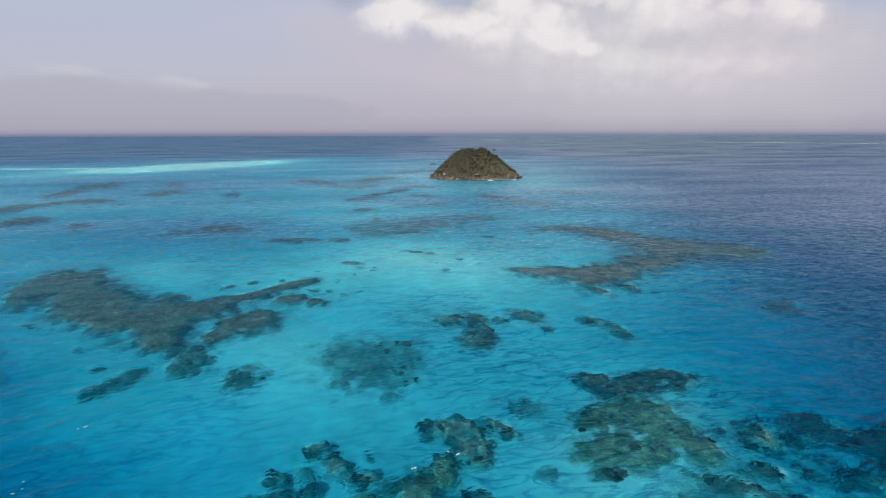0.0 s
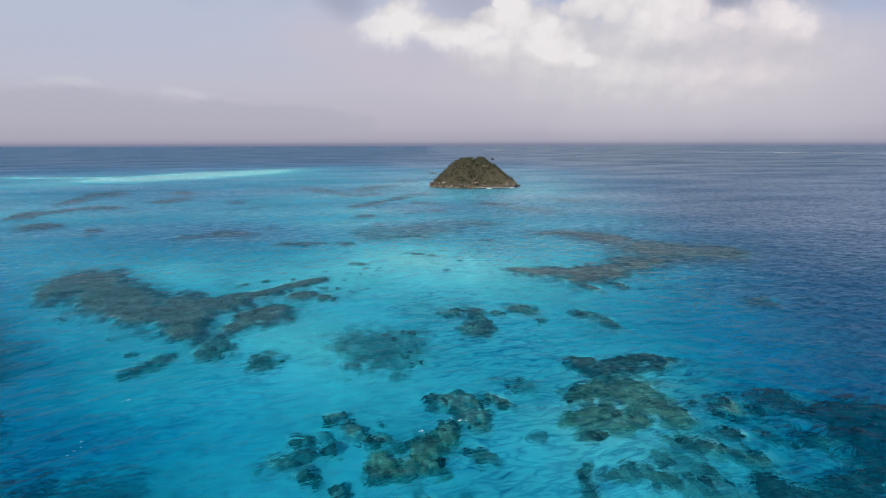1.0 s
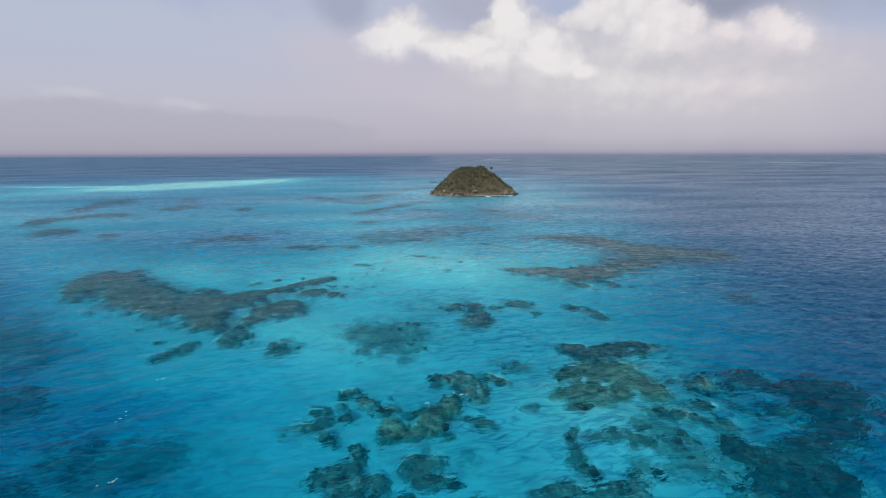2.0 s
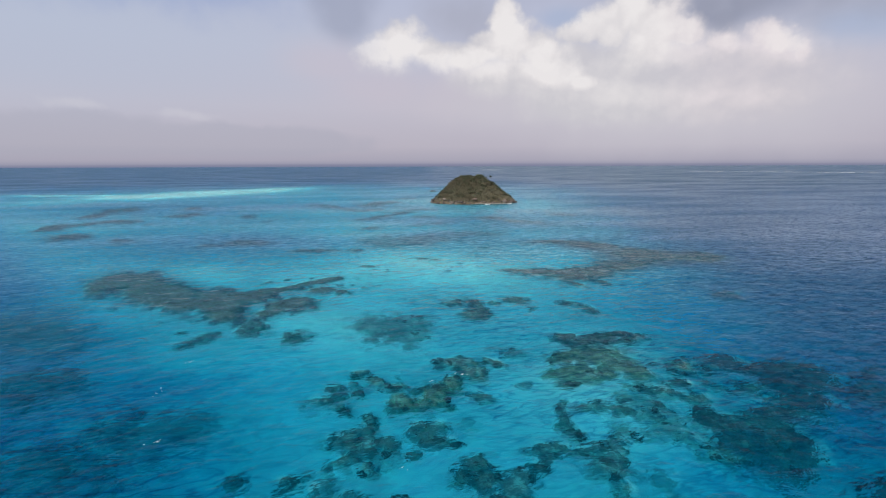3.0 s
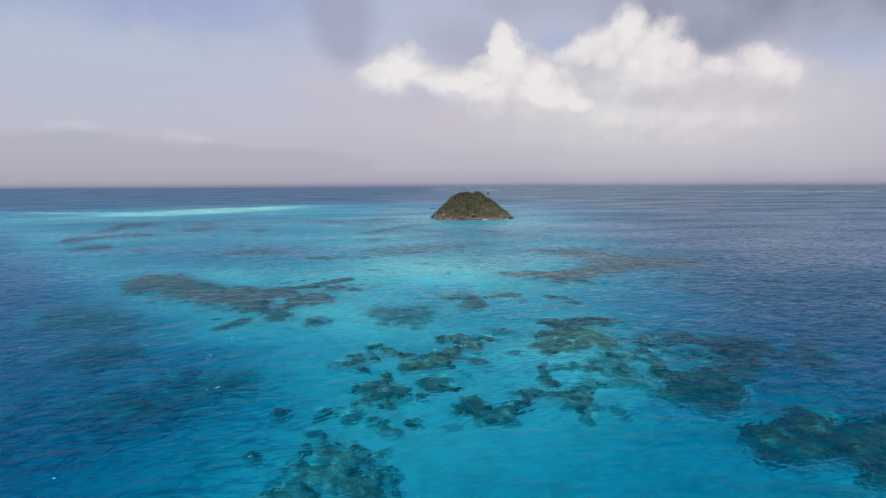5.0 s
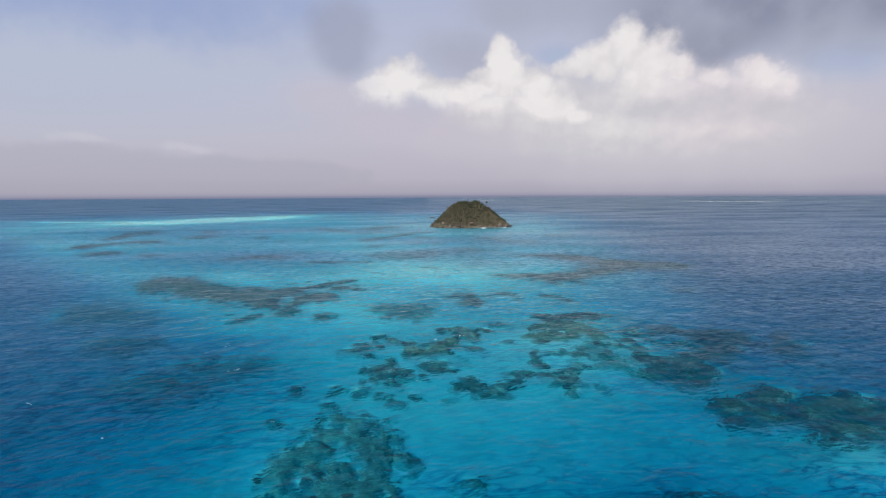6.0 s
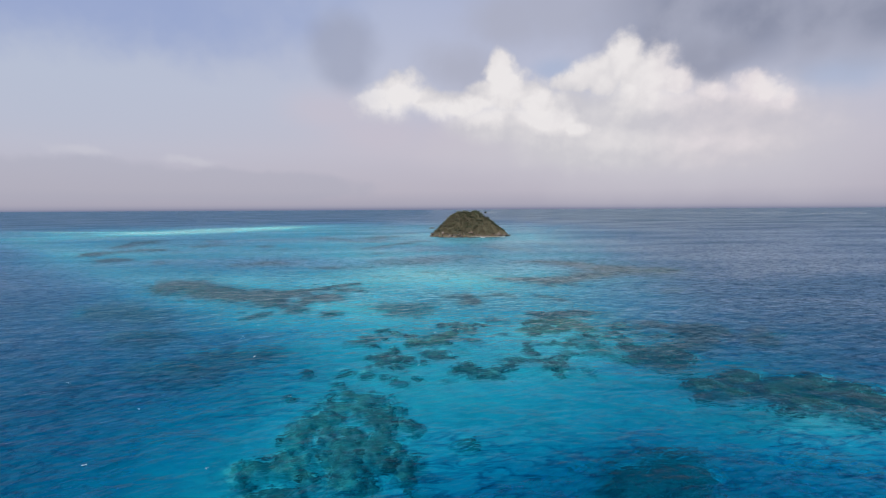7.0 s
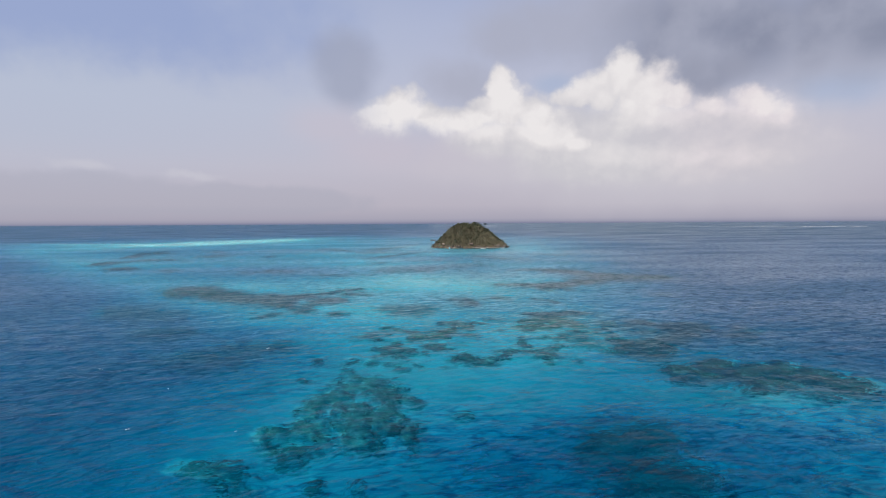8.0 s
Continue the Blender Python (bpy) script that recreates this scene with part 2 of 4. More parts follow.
def water_material():
    """Sea: gloss by Fresnel over a body that takes the red out of what lies below, the more the deeper it is."""
    m, n = material("sea_water")
    pos = n.add("ShaderNodeTexCoord").outputs["Object"]
    depth = n.add("ShaderNodeAttribute", attribute_name="depth").outputs["Fac"]
    turn = n.add("ShaderNodeMapping", {"Vector": pos, "Rotation": (0, 0, radians(36)), "Scale": (1.6, 1.0, 1.0)}, vector_type="TEXTURE").outputs[0]
    turn2 = n.add("ShaderNodeMapping", {"Vector": pos, "Rotation": (0, 0, radians(14)), "Scale": (1.5, 1.0, 1.0)}, vector_type="TEXTURE").outputs[0]
    long1 = n.add("ShaderNodeMapping", {"Vector": pos, "Rotation": (0, 0, radians(24)), "Scale": (2.6, 1.0, 1.0)}, vector_type="TEXTURE").outputs[0]
    long2 = n.add("ShaderNodeMapping", {"Vector": pos, "Rotation": (0, 0, radians(9)), "Scale": (2.8, 1.0, 1.0)}, vector_type="TEXTURE").outputs[0]
    chop = n.noise(turn, 0.55, 4.0, 0.5, 0.4)
    swell = n.noise(turn2, 0.2, 3.0, 0.5, 0.3)
    ground = n.noise(turn, 0.03, 3.0, 0.55)
    height = n.math("ADD", n.math("MULTIPLY", chop, 1.0), n.math("ADD", n.math("MULTIPLY", swell, 2.9), n.math("MULTIPLY", ground, 4.0)))
    # gust streaks; the ramp along x puts a weaker sky reflection to port
    gloss_gain = n.math("MULTIPLY", n.step(n.noise(long2, 0.016, 5.0, 0.6), 0.32, 0.68, 0.55, 1.3), n.step(n.add("ShaderNodeSeparateXYZ", {0: pos}).outputs[0], -160.0, 60.0, 0.66, 1.06))
    ripple = n.noise(turn2, 1.0, 3.0, 0.5, 0.3)
    bump = n.add("ShaderNodeBump", {"Strength": 1.0, "Distance": WAVE * 0.3, "Height": n.math("ADD", height, n.math("MULTIPLY", ripple, 0.22))}).outputs[0]
    calm = n.add("ShaderNodeBump", {"Strength": 1.0, "Distance": WAVE * 0.14, "Height": n.math("ADD", height, n.math("MULTIPLY", ripple, 0.22))}).outputs[0]
    bent = n.add("ShaderNodeBump", {"Strength": 1.0, "Distance": WAVE * 0.75, "Height": n.math("ADD", height, n.math("MULTIPLY", ripple, 0.4))}).outputs[0]
    faces = n.math("ADD", n.math("MULTIPLY", n.noise(long2, 0.5, 2.0, 0.55, 0.35), 0.6), n.math("MULTIPLY", n.noise(long1, 1.1, 2.0, 0.55, 0.35), 0.4))
    # shade of small wave faces painted as noise over bed tint and body colour
    x_bias = n.math("MULTIPLY", n.add("ShaderNodeSeparateXYZ", {0: pos}).outputs[0], 0.0012)
    shade_amount = n.step(n.math("ADD", n.noise(pos, 0.016, 3.0, 0.55), x_bias), 0.38, 0.62, 0.2, 0.8)
    lines = n.step(n.math("ABSOLUTE", n.math("SUBTRACT", n.noise(long2, 0.4, 3.0, 0.55, 0.6), 0.5)), 0.005, 0.06, 1.0, 0.0)
    face_shade = n.math("MINIMUM", n.math("ADD", n.math("MULTIPLY", n.step(faces, 0.3, 0.58, 1.0, 0.0), 0.55), n.math("MULTIPLY", lines, 0.42)), 1.0)
    clear = n.math("SUBTRACT", 1.0, n.math("MULTIPLY", face_shade, shade_amount))
    # chop noise swings the depth by metres to paint wave light and shade
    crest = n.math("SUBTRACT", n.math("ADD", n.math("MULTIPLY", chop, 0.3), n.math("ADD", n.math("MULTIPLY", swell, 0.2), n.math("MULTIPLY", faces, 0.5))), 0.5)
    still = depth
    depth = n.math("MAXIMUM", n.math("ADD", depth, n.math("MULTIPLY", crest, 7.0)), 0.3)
    steep = n.add("ShaderNodeBump", {"Strength": 1.0, "Distance": WAVE * 2.5, "Height": n.math("ADD", height, n.math("MULTIPLY", ripple, 0.22))}).outputs[0]
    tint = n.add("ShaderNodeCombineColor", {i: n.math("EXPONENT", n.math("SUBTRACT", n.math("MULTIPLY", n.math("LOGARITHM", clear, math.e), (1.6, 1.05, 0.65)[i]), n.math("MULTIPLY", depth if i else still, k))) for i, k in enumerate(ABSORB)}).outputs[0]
    below = n.add("ShaderNodeBsdfRefraction", {"Color": tint, "Roughness": 0.0, "IOR": 1.33, "Normal": bent}).outputs[0]
    body = n.add("ShaderNodeBsdfDiffuse", {"Color": n.mix(clear, rgb(0.0, 0.022, 0.05), BODY), "Normal": steep}).outputs[0]
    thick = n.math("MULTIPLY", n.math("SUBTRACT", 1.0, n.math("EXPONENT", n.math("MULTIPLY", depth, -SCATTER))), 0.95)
    inner = n.add("ShaderNodeMixShader", {0: thick, 1: below, 2: body}).outputs[0]
    gloss = n.add("ShaderNodeBsdfGlossy", {"Color": (0.95, 0.95, 0.97, 1), "Roughness": 0.35, "Normal": bump}).outputs[0]
    fres = n.math("MAXIMUM", n.math("SUBTRACT", n.add("ShaderNodeFresnel", {"IOR": 1.33, "Normal": calm}).outputs[0], 0.02), 0.0)
    fres = n.math("MINIMUM", n.math("MULTIPLY", n.math("POWER", fres, 1.9), GLOSS), 0.34)
    # the same noise dims the reflection, which paints dark wavelets on the gloss
    fres = n.math("MULTIPLY", fres, n.math("MULTIPLY", gloss_gain, n.math("MULTIPLY", n.step(faces, 0.34, 0.6, 0.7, 1.15), n.step(face_shade, 0.0, 0.9, 1.18, 0.32))))
    # blue of the sky's reflection put into the gloss colour of small chop faces
    chop_face = n.add("ShaderNodeBump", {"Strength": 1.0, "Distance": WAVE * 0.5, "Height": n.math("ADD", height, n.math("MULTIPLY", ripple, 0.5))}).outputs[0]
    glint = n.math("MULTIPLY", n.math("SUBTRACT", n.add("ShaderNodeFresnel", {"IOR": 1.33, "Normal": chop_face}).outputs[0], 0.085), FACE)
    glint = n.math("MINIMUM", n.math("MAXIMUM", glint, 0.0), 0.13)
    blue = n.add("ShaderNodeBsdfGlossy", {"Color": (0.42, 0.72, 0.88, 1), "Roughness": 0.25, "Normal": chop_face}).outputs[0]
    inner = n.add("ShaderNodeMixShader", {0: glint, 1: inner, 2: blue}).outputs[0]
    finish(n, n.add("ShaderNodeMixShader", {0: fres, 1: inner, 2: gloss}).outputs[0])
    return m


FACE = 0.42
WAVE, GLOSS, SCATTER = 0.85, 1.32, 0.10
ABSORB = (0.8, 0.131, 0.036)
BODY = rgb(0.0, 0.076, 0.133)
WATER = water_material()
SAND = plain("coral_sand", [(0.0, rgb(0.60, 0.58, 0.50)), (0.5, rgb(0.74, 0.72, 0.64)), (1.0, rgb(0.84, 0.82, 0.75))], 0.05, 0.9, 0.4, 0.9, distance=0.3)
SAND_STOPS = [(0.0, rgb(0.60, 0.58, 0.50)), (1.0, rgb(0.84, 0.82, 0.75))]


def growth_material(name, stops, scale, fray=1.1):
    """Coral or weed over sand: thick in the middle, thinning out where the mesh's cover falls off."""
    m, n = material(name)
    pos = n.add("ShaderNodeNewGeometry").outputs["Position"]
    cover = n.add("ShaderNodeAttribute", attribute_name="cover").outputs["Fac"]
    big, small, tiny = n.noise(pos, scale, 5.0, 0.6), n.noise(pos, scale * 4, 4.0, 0.6), n.noise(pos, scale * 14, 3.0, 0.6)
    v = n.math("ADD", n.math("MULTIPLY", big, 0.36), n.math("ADD", n.math("MULTIPLY", small, 0.38), n.math("MULTIPLY", tiny, 0.26)))
    grown = n.ramp(n.step(v, 0.39, 0.61, smooth=False), stops)
    sand = n.ramp(n.noise(pos, 0.05, 5.0), SAND_STOPS)
    grown = n.mix(n.step(n.math("ADD", n.math("MULTIPLY", n.noise(pos, 0.05, 4.0, 0.6), 0.6), n.math("MULTIPLY", tiny, 0.4)), 0.5, 0.6, 0.0, 0.4), grown, rgb(0.15, 0.165, 0.125))
    edge = n.step(n.math("ADD", cover, n.math("MULTIPLY", n.math("SUBTRACT", small, 0.5), fray)), 0.1, 0.95)
    b = n.add("ShaderNodeBump", {"Strength": 0.7, "Distance": 0.5, "Height": n.math("ADD", small, tiny)})
    finish(n, n.add("ShaderNodeBsdfPrincipled", {"Base Color": n.mix(edge, sand, grown), "Roughness": 0.95, "Normal": b.outputs[0]}).outputs[0])
    return m


REEF = growth_material("reef_growth", [(0.0, rgb(0.07, 0.055, 0.052)), (0.35, rgb(0.14, 0.115, 0.105)), (0.55, rgb(0.22, 0.19, 0.16)), (0.75, rgb(0.38, 0.36, 0.28)), (1.0, rgb(0.60, 0.58, 0.48))], 0.16)
FLAT = growth_material("reef_turf", [(0.0, rgb(0.034, 0.032, 0.034)), (0.45, rgb(0.07, 0.066, 0.066)), (0.75, rgb(0.125, 0.118, 0.11)), (1.0, rgb(0.25, 0.235, 0.20))], 0.16)
GREEN = growth_material("reef_algae", [(0.0, rgb(0.075, 0.066, 0.046)), (0.35, rgb(0.15, 0.14, 0.09)), (0.6, rgb(0.24, 0.23, 0.15)), (0.8, rgb(0.38, 0.37, 0.26)), (1.0, rgb(0.56, 0.54, 0.42))], 0.16)
BROWN = growth_material("reef_crust", [(0.0, rgb(0.058, 0.040, 0.040)), (0.45, rgb(0.118, 0.082, 0.078)), (0.75, rgb(0.195, 0.142, 0.13)), (1.0, rgb(0.30, 0.25, 0.22))], 0.16)
CORAL = plain("coral", [(0.0, rgb(0.04, 0.034, 0.032)), (0.5, rgb(0.115, 0.10, 0.085)), (1.0, rgb(0.30, 0.28, 0.21))], 0.5, 0.9, 0.8, 2.2, per_object=0.35, distance=0.2)
GRASS = growth_material("seagrass", [(0.0, rgb(0.028, 0.030, 0.032)), (0.6, rgb(0.06, 0.062, 0.06)), (1.0, rgb(0.18, 0.175, 0.15))], 0.09, 0.35)
SOIL = plain("dry_hillside", [(0.0, rgb(0.075, 0.066, 0.038)), (0.5, rgb(0.12, 0.098, 0.060)), (1.0, rgb(0.20, 0.155, 0.105))], 0.12, 0.95, 0.6, 1.0, distance=0.4)
STONE = plain("shore_rock", [(0.0, rgb(0.045, 0.036, 0.031)), (0.5, rgb(0.11, 0.088, 0.076)), (1.0, rgb(0.24, 0.195, 0.165))], 0.6, 0.9, 0.7, 2.5, per_object=0.4, distance=0.2)
LEAF = leaf_material("scrub_leaf", rgb(0.070, 0.086, 0.042), rgb(0.096, 0.108, 0.056), rgb(0.134, 0.140, 0.076))
DRY = leaf_material("dry_scrub", rgb(0.102, 0.094, 0.056), rgb(0.132, 0.120, 0.074), rgb(0.170, 0.152, 0.098))
PALM = leaf_material("palm_leaf", rgb(0.02, 0.035, 0.01), rgb(0.045, 0.06, 0.02), rgb(0.09, 0.10, 0.03))
BARK = plain("bark", [(0.0, rgb(0.06, 0.045, 0.03)), (1.0, rgb(0.17, 0.14, 0.10))], 2.0, 0.9, 0.6)
PLANK = plain("weathered_planks", [(0.0, rgb(0.22, 0.19, 0.155)), (1.0, rgb(0.50, 0.45, 0.38))], 1.5, 0.8, 0.3, per_object=0.5)
FOAM = plain("sea_foam", [(0.0, rgb(0.6, 0.62, 0.63)), (1.0, rgb(0.82, 0.83, 0.83))], 2.0, 0.9, 0.5)
WALLS = plain("hut_boards", [(0.0, rgb(0.16, 0.09, 0.06)), (1.0, rgb(0.30, 0.18, 0.12))], 1.5, 0.8, 0.3)
ROOF = plain("hut_roof", [(0.0, rgb(0.14, 0.10, 0.085)), (1.0, rgb(0.26, 0.19, 0.16))], 1.5, 0.7, 0.3)
HULL = plain("boat_paint", [(0.0, rgb(0.62, 0.62, 0.60)), (1.0, rgb(0.80, 0.80, 0.78))], 1.0, 0.35, 0.05)


# ---- geometry helpers ----
def hash2(ix, iy, seed):
    v = np.sin(ix * 127.1 + iy * 311.7 + seed * 74.7) * 43758.5453
    return v - np.floor(v)


def value_noise(x, y, seed=0):
    ix, iy = np.floor(x), np.floor(y)
    fx, fy = x - ix, y - iy
    fx, fy = fx * fx * (3 - 2 * fx), fy * fy * (3 - 2 * fy)
    a, b = hash2(ix, iy, seed), hash2(ix + 1, iy, seed)
    c, d = hash2(ix, iy + 1, seed), hash2(ix + 1, iy + 1, seed)
    return (a * (1 - fx) + b * fx) * (1 - fy) + (c * (1 - fx) + d * fx) * fy


def fbm(x, y, size, seed=0, octaves=5):
    total, amp, norm = 0.0, 1.0, 0.0
    for k in range(octaves):
        total = total + amp * value_noise(x / size * 2 ** k + 17.3 * k, y / size * 2 ** k - 9.1 * k, seed + k)
        norm += amp
        amp *= 0.55
    return total / norm


def sstep(lo, hi, v):
    t = np.clip((v - lo) / (hi - lo), 0, 1)
    return t * t * (3 - 2 * t)


def mesh_object(name, verts, faces, mat, parent=None, smooth=True):
    me = bpy.data.meshes.new(name)
    me.from_pydata([tuple(v) for v in verts], [], [tuple(f) for f in faces])
    me.materials.append(mat)
    if smooth:
        me.polygons.foreach_set("use_smooth", [True] * len(me.polygons))
    me.update()
    ob = new(name, me)
    ob.parent = parent
    return ob


def part(name, bm, mat, parent, label=""):
    """Links a bmesh as one mesh object under a thing or a part."""
    me = bpy.data.meshes.new(name)
    bm.to_mesh(me)
    bm.free()
    me.materials.append(mat)
    ob = new(name, me)
    ob.parent = parent
    return tagged(ob, label)


def box(bm, sx, sy, sz, m):
    """A bevelled box of that size at the pose m."""
    made = bmesh.ops.create_cube(bm, size=1.0, matrix=m @ Matrix.Diagonal((sx, sy, sz, 1)))
    edges = {e for v in made["verts"] for e in v.link_edges}
    bmesh.ops.bevel(bm, geom=list(edges), offset=min(sx, sy, sz) * 0.12, segments=1, affect="EDGES")


# ---- the sea bed: how deep the water is ----
# x, y, half length, half width, turn in degrees, metres deeper
BASINS = [
    (-110, 210, 80, 34, 172, 2.0),
    (-250, 440, 170, 80, 153, 1.8),
    (19, -14, 17, 11, 15, 6.0),
    (40, -19, 15, 8, 12, 3.2),
    (36, 12, 26, 10, 8, 2.6),
    (-48, 57, 22, 8, 176, 2.2),
    (-50, 8, 28, 14, 170, 1.0),
    (39.8, 30.0, 12.6, 6.0, 1, 2.6),
    (61.9, 38.0, 12.8, 5.3, 38, 3.6),
    (-51.1, 37.6, 14.3, 8.0, 171, 2.6),
    (-84.5, 60.4, 12.9, 7.9, 162, 1.5),
]
# the same for the sand banks, shallower
BANKS = [
    (-300, 655, 180, 58, 55, -7.6),
    (-480, 590, 110, 20, 174, -5.0),
    (-5, 165, 52, 40, 177, -2.6),
    (26, 380, 80, 50, 0, -0.5),
    (-42, 251, 30, 22, 140, -1.6),
    (-82, 151, 28, 15, 167, -1.5),
    (-221, 271, 50, 22, 162, -1.4),
    (32, 68, 18, 12, 28, -1.5),
    (-31, 95, 22, 15, 162, -1.2),
    (30, 57, 27, 20, 57, -1.0),
    (-80, 63, 19, 9, 142, -1.6),
    (20, 127, 40, 19, 81, -0.8),
    (-14, 84, 27, 20, 105, -0.8),
    (50, 1, 14, 6, 16, -2.4),
    (-75.5, 363.9, 50.8, 28.2, 173, -1.8),
]


def sea_depth(x, y):
    warp_x, warp_y = 34 * (fbm(x, y, 70.0, 8) - 0.5), 34 * (fbm(x, y, 70.0, 9) - 0.5)
    wx, wy = x + warp_x, y + warp_y
    d = 4.65 + 0.9 * (fbm(x, y, 60.0, 3) - 0.5)
    d = d + 8.8 * sstep(16 + 12 * sstep(100, 40, y), 108 + 0.3 * np.clip(y - 200, 0, 500), wx - 0.38 * np.clip(y - 60, 0, 140) - 0.12 * np.clip(y - 200, 0, 500)) * sstep(-25, 25, y)
    d = d + 8.0 * sstep(-18, 40, np.minimum((-43 - wx) * 0.69 - (wy - 45) * 0.72, -26 - wx))
    d = d + 12.0 * sstep(620, 1300, np.hypot(x, y))
    d = d + 2.0 * sstep(10, -40, y)
    d = d + 3.8 * sstep(120, 260, y) * (fbm(x * 0.35, y, 22.0, 12, 4) - 0.5)
    for cx, cy, a, b, turn, deeper in BASINS + BANKS:
        c, s = math.cos(radians(turn)), math.sin(radians(turn))
        dx, dy = x + warp_x - cx, y + warp_y - cy
        q = ((dx * c + dy * s) / a) ** 2 + ((-dx * s + dy * c) / b) ** 2
        d = d + deeper * np.exp(-q)
    ix, iy = (x - 31) / 95, (y - 440) / 85
    d = d - 1.9 * np.exp(-(ix * ix + iy * iy) ** 2)
    return np.maximum(d, 1.2)


REEFS = []


def reef_shape(lobes, x, y, seed, ragged, holes):
    """Above 0 on the reef: the largest of its elliptic lobes, with a ragged rim."""
    best = np.full(np.shape(x), -9.0)
    for cx, cy, a, b, turn in lobes:
        c, s = math.cos(radians(turn)), math.sin(radians(turn))
        dx, dy = x - cx, y - cy
        q = np.sqrt(((dx * c + dy * s) / a) ** 2 + ((-dx * s + dy * c) / b) ** 2)
        best = np.maximum(best, 1.06 - q)
    size = max(2.5, min(9.0, 0.35 * max(l[2] for l in lobes)))
    frayed = 1.1 * ragged * (fbm(x, y, size, seed) - 0.5) + 0.9 * ragged * (fbm(x * 0.7, y, max(1.6, size * 0.3), seed + 5, 4) - 0.5)
    return best + frayed - holes * sstep(0.54, 0.72, fbm(x, y, size * 0.7, seed + 9, 4))


def reef_rise(info, x, y, e=None):
    """Height of the reef above the sand."""
    e = reef_shape(info["lobes"], x, y, info["seed"], info["ragged"], info["holes"]) if e is None else e
    room = np.maximum(sea_depth(x, y) - info["top"], 0.3)
    lump = 0.5 + 0.6 * fbm(x, y, 3.0, info["seed"] + 11, 4)
    return room * sstep(-0.05, 0.45, e) * lump


def reef_cleared(info, x, y):
    """By how much the reef thins the water over its inner part."""
    e = reef_shape(info["lobes"], x, y + 0.4 * sea_depth(x, y), info["seed"], info["ragged"], info["holes"])
    return info["clear"] * np.maximum(sea_depth(x, y) - info["top"] - 0.15, 0.0) * sstep(0.15, 0.55, e)


def reef(lobes, top=3.0, ragged=0.9, label="dark coral patch reef under clear turquoise water", mat=None, name="coral_reef", category="coral reef", heads=0, growth=0.88, holes=0.5, clear=0.7):
    """One patch reef, top metres below the surface at its highest; growth: how thickly it is grown over."""
    seed = 20 + 13 * len(REEFS)
    info = dict(lobes=lobes, top=top, seed=seed, ragged=ragged, holes=holes, clear=clear)
    REEFS.append(info)
    pad = 1.35 if name == "coral_reef" else 1.7
    x0, x1 = min(l[0] - l[2] * pad for l in lobes), max(l[0] + l[2] * pad for l in lobes)
    y0, y1 = min(l[1] - l[2] * pad for l in lobes), max(l[1] + l[2] * pad for l in lobes)
    info["bounds"] = (x0, x1, y0, y1)
    cell = max(0.3, max(x1 - x0, y1 - y0) / 130)
    nx, ny = int((x1 - x0) / cell) + 2, int((y1 - y0) / cell) + 2
    gx, gy = np.meshgrid(x0 + cell * np.arange(nx), y0 + cell * np.arange(ny))
    e = reef_shape(lobes, gx, gy, seed, ragged, holes)
    rise = reef_rise(info, gx, gy, e)
    fine = fbm(gx, gy, 1.5, seed + 3, 3)
    gz = -sea_depth(gx, gy) + rise + sstep(-0.75 if name == "seagrass_bed" else -0.45, -0.1, e) * 0.32 - 0.1 + sstep(0, 0.2, e) * 0.5 * (fine - 0.45)
    soft = name == "seagrass_bed"
    cover = growth * (sstep(-0.5, 0.7, e) if soft else sstep(-0.45, 0.46, e + 0.8 * (fbm(gx, gy, 2.2, seed + 7, 4) - 0.5)))
    keep = e > (-0.7 if soft else -0.42)
    cx, cy = (x0 + x1) / 2, (y0 + y1) / 2
    base = -float(sea_depth(np.array(cx), np.array(cy)))
    index = -np.ones(gx.shape, int)
    quad = keep[:-1, :-1] | keep[1:, :-1] | keep[:-1, 1:] | keep[1:, 1:]
    used = np.zeros(gx.shape, bool)
    for dy in (0, 1):
        for dx in (0, 1):
            used[dy:ny - 1 + dy, dx:nx - 1 + dx] |= quad
    index[used] = np.arange(used.sum())
    verts = np.stack([gx[used] - cx, gy[used] - cy, gz[used] - base], 1)
    j, i = np.nonzero(quad)
    faces = np.stack([index[j, i], index[j, i + 1], index[j + 1, i + 1], index[j + 1, i]], 1)
    ob = mesh_object(name, verts.tolist(), faces.tolist(), mat or REEF)
    ob.data.attributes.new("cover", "FLOAT", "POINT").data.foreach_set("value", cover[used].astype(np.float32))
    ob.location = (cx, cy, base)
    tagged(ob, label, category, "coral reefs in the lagoon" if category == "coral reef" else "seagrass beds")
    rng = random.Random(seed)
    made = 0
    for _ in range(heads * 12):
        if made >= heads:
            break
        l = rng.choice(lobes)
        px, py = l[0] + rng.uniform(-1, 1) * l[2], l[1] + rng.uniform(-1, 1) * l[2]
        r = float(reef_rise(info, np.array(px), np.array(py)))
        if r < 0.3 or float(reef_shape(lobes, np.array(px), np.array(py), seed, ragged, holes)) < 0.15:
            continue
        s = rng.uniform(0.35, 1.05)
        h = new("coral_head", rng.choice(HEADS))
        h.parent = ob
        h.location = (px - cx, py - cy, -float(sea_depth(np.array(px), np.array(py))) + r - base - 0.15)
        h.rotation_euler = (0, 0, rng.uniform(0, 6.3))
        h.scale = (s * rng.uniform(0.8, 1.4), s, s * rng.uniform(0.4, 0.8))
        made += 1
    return ob


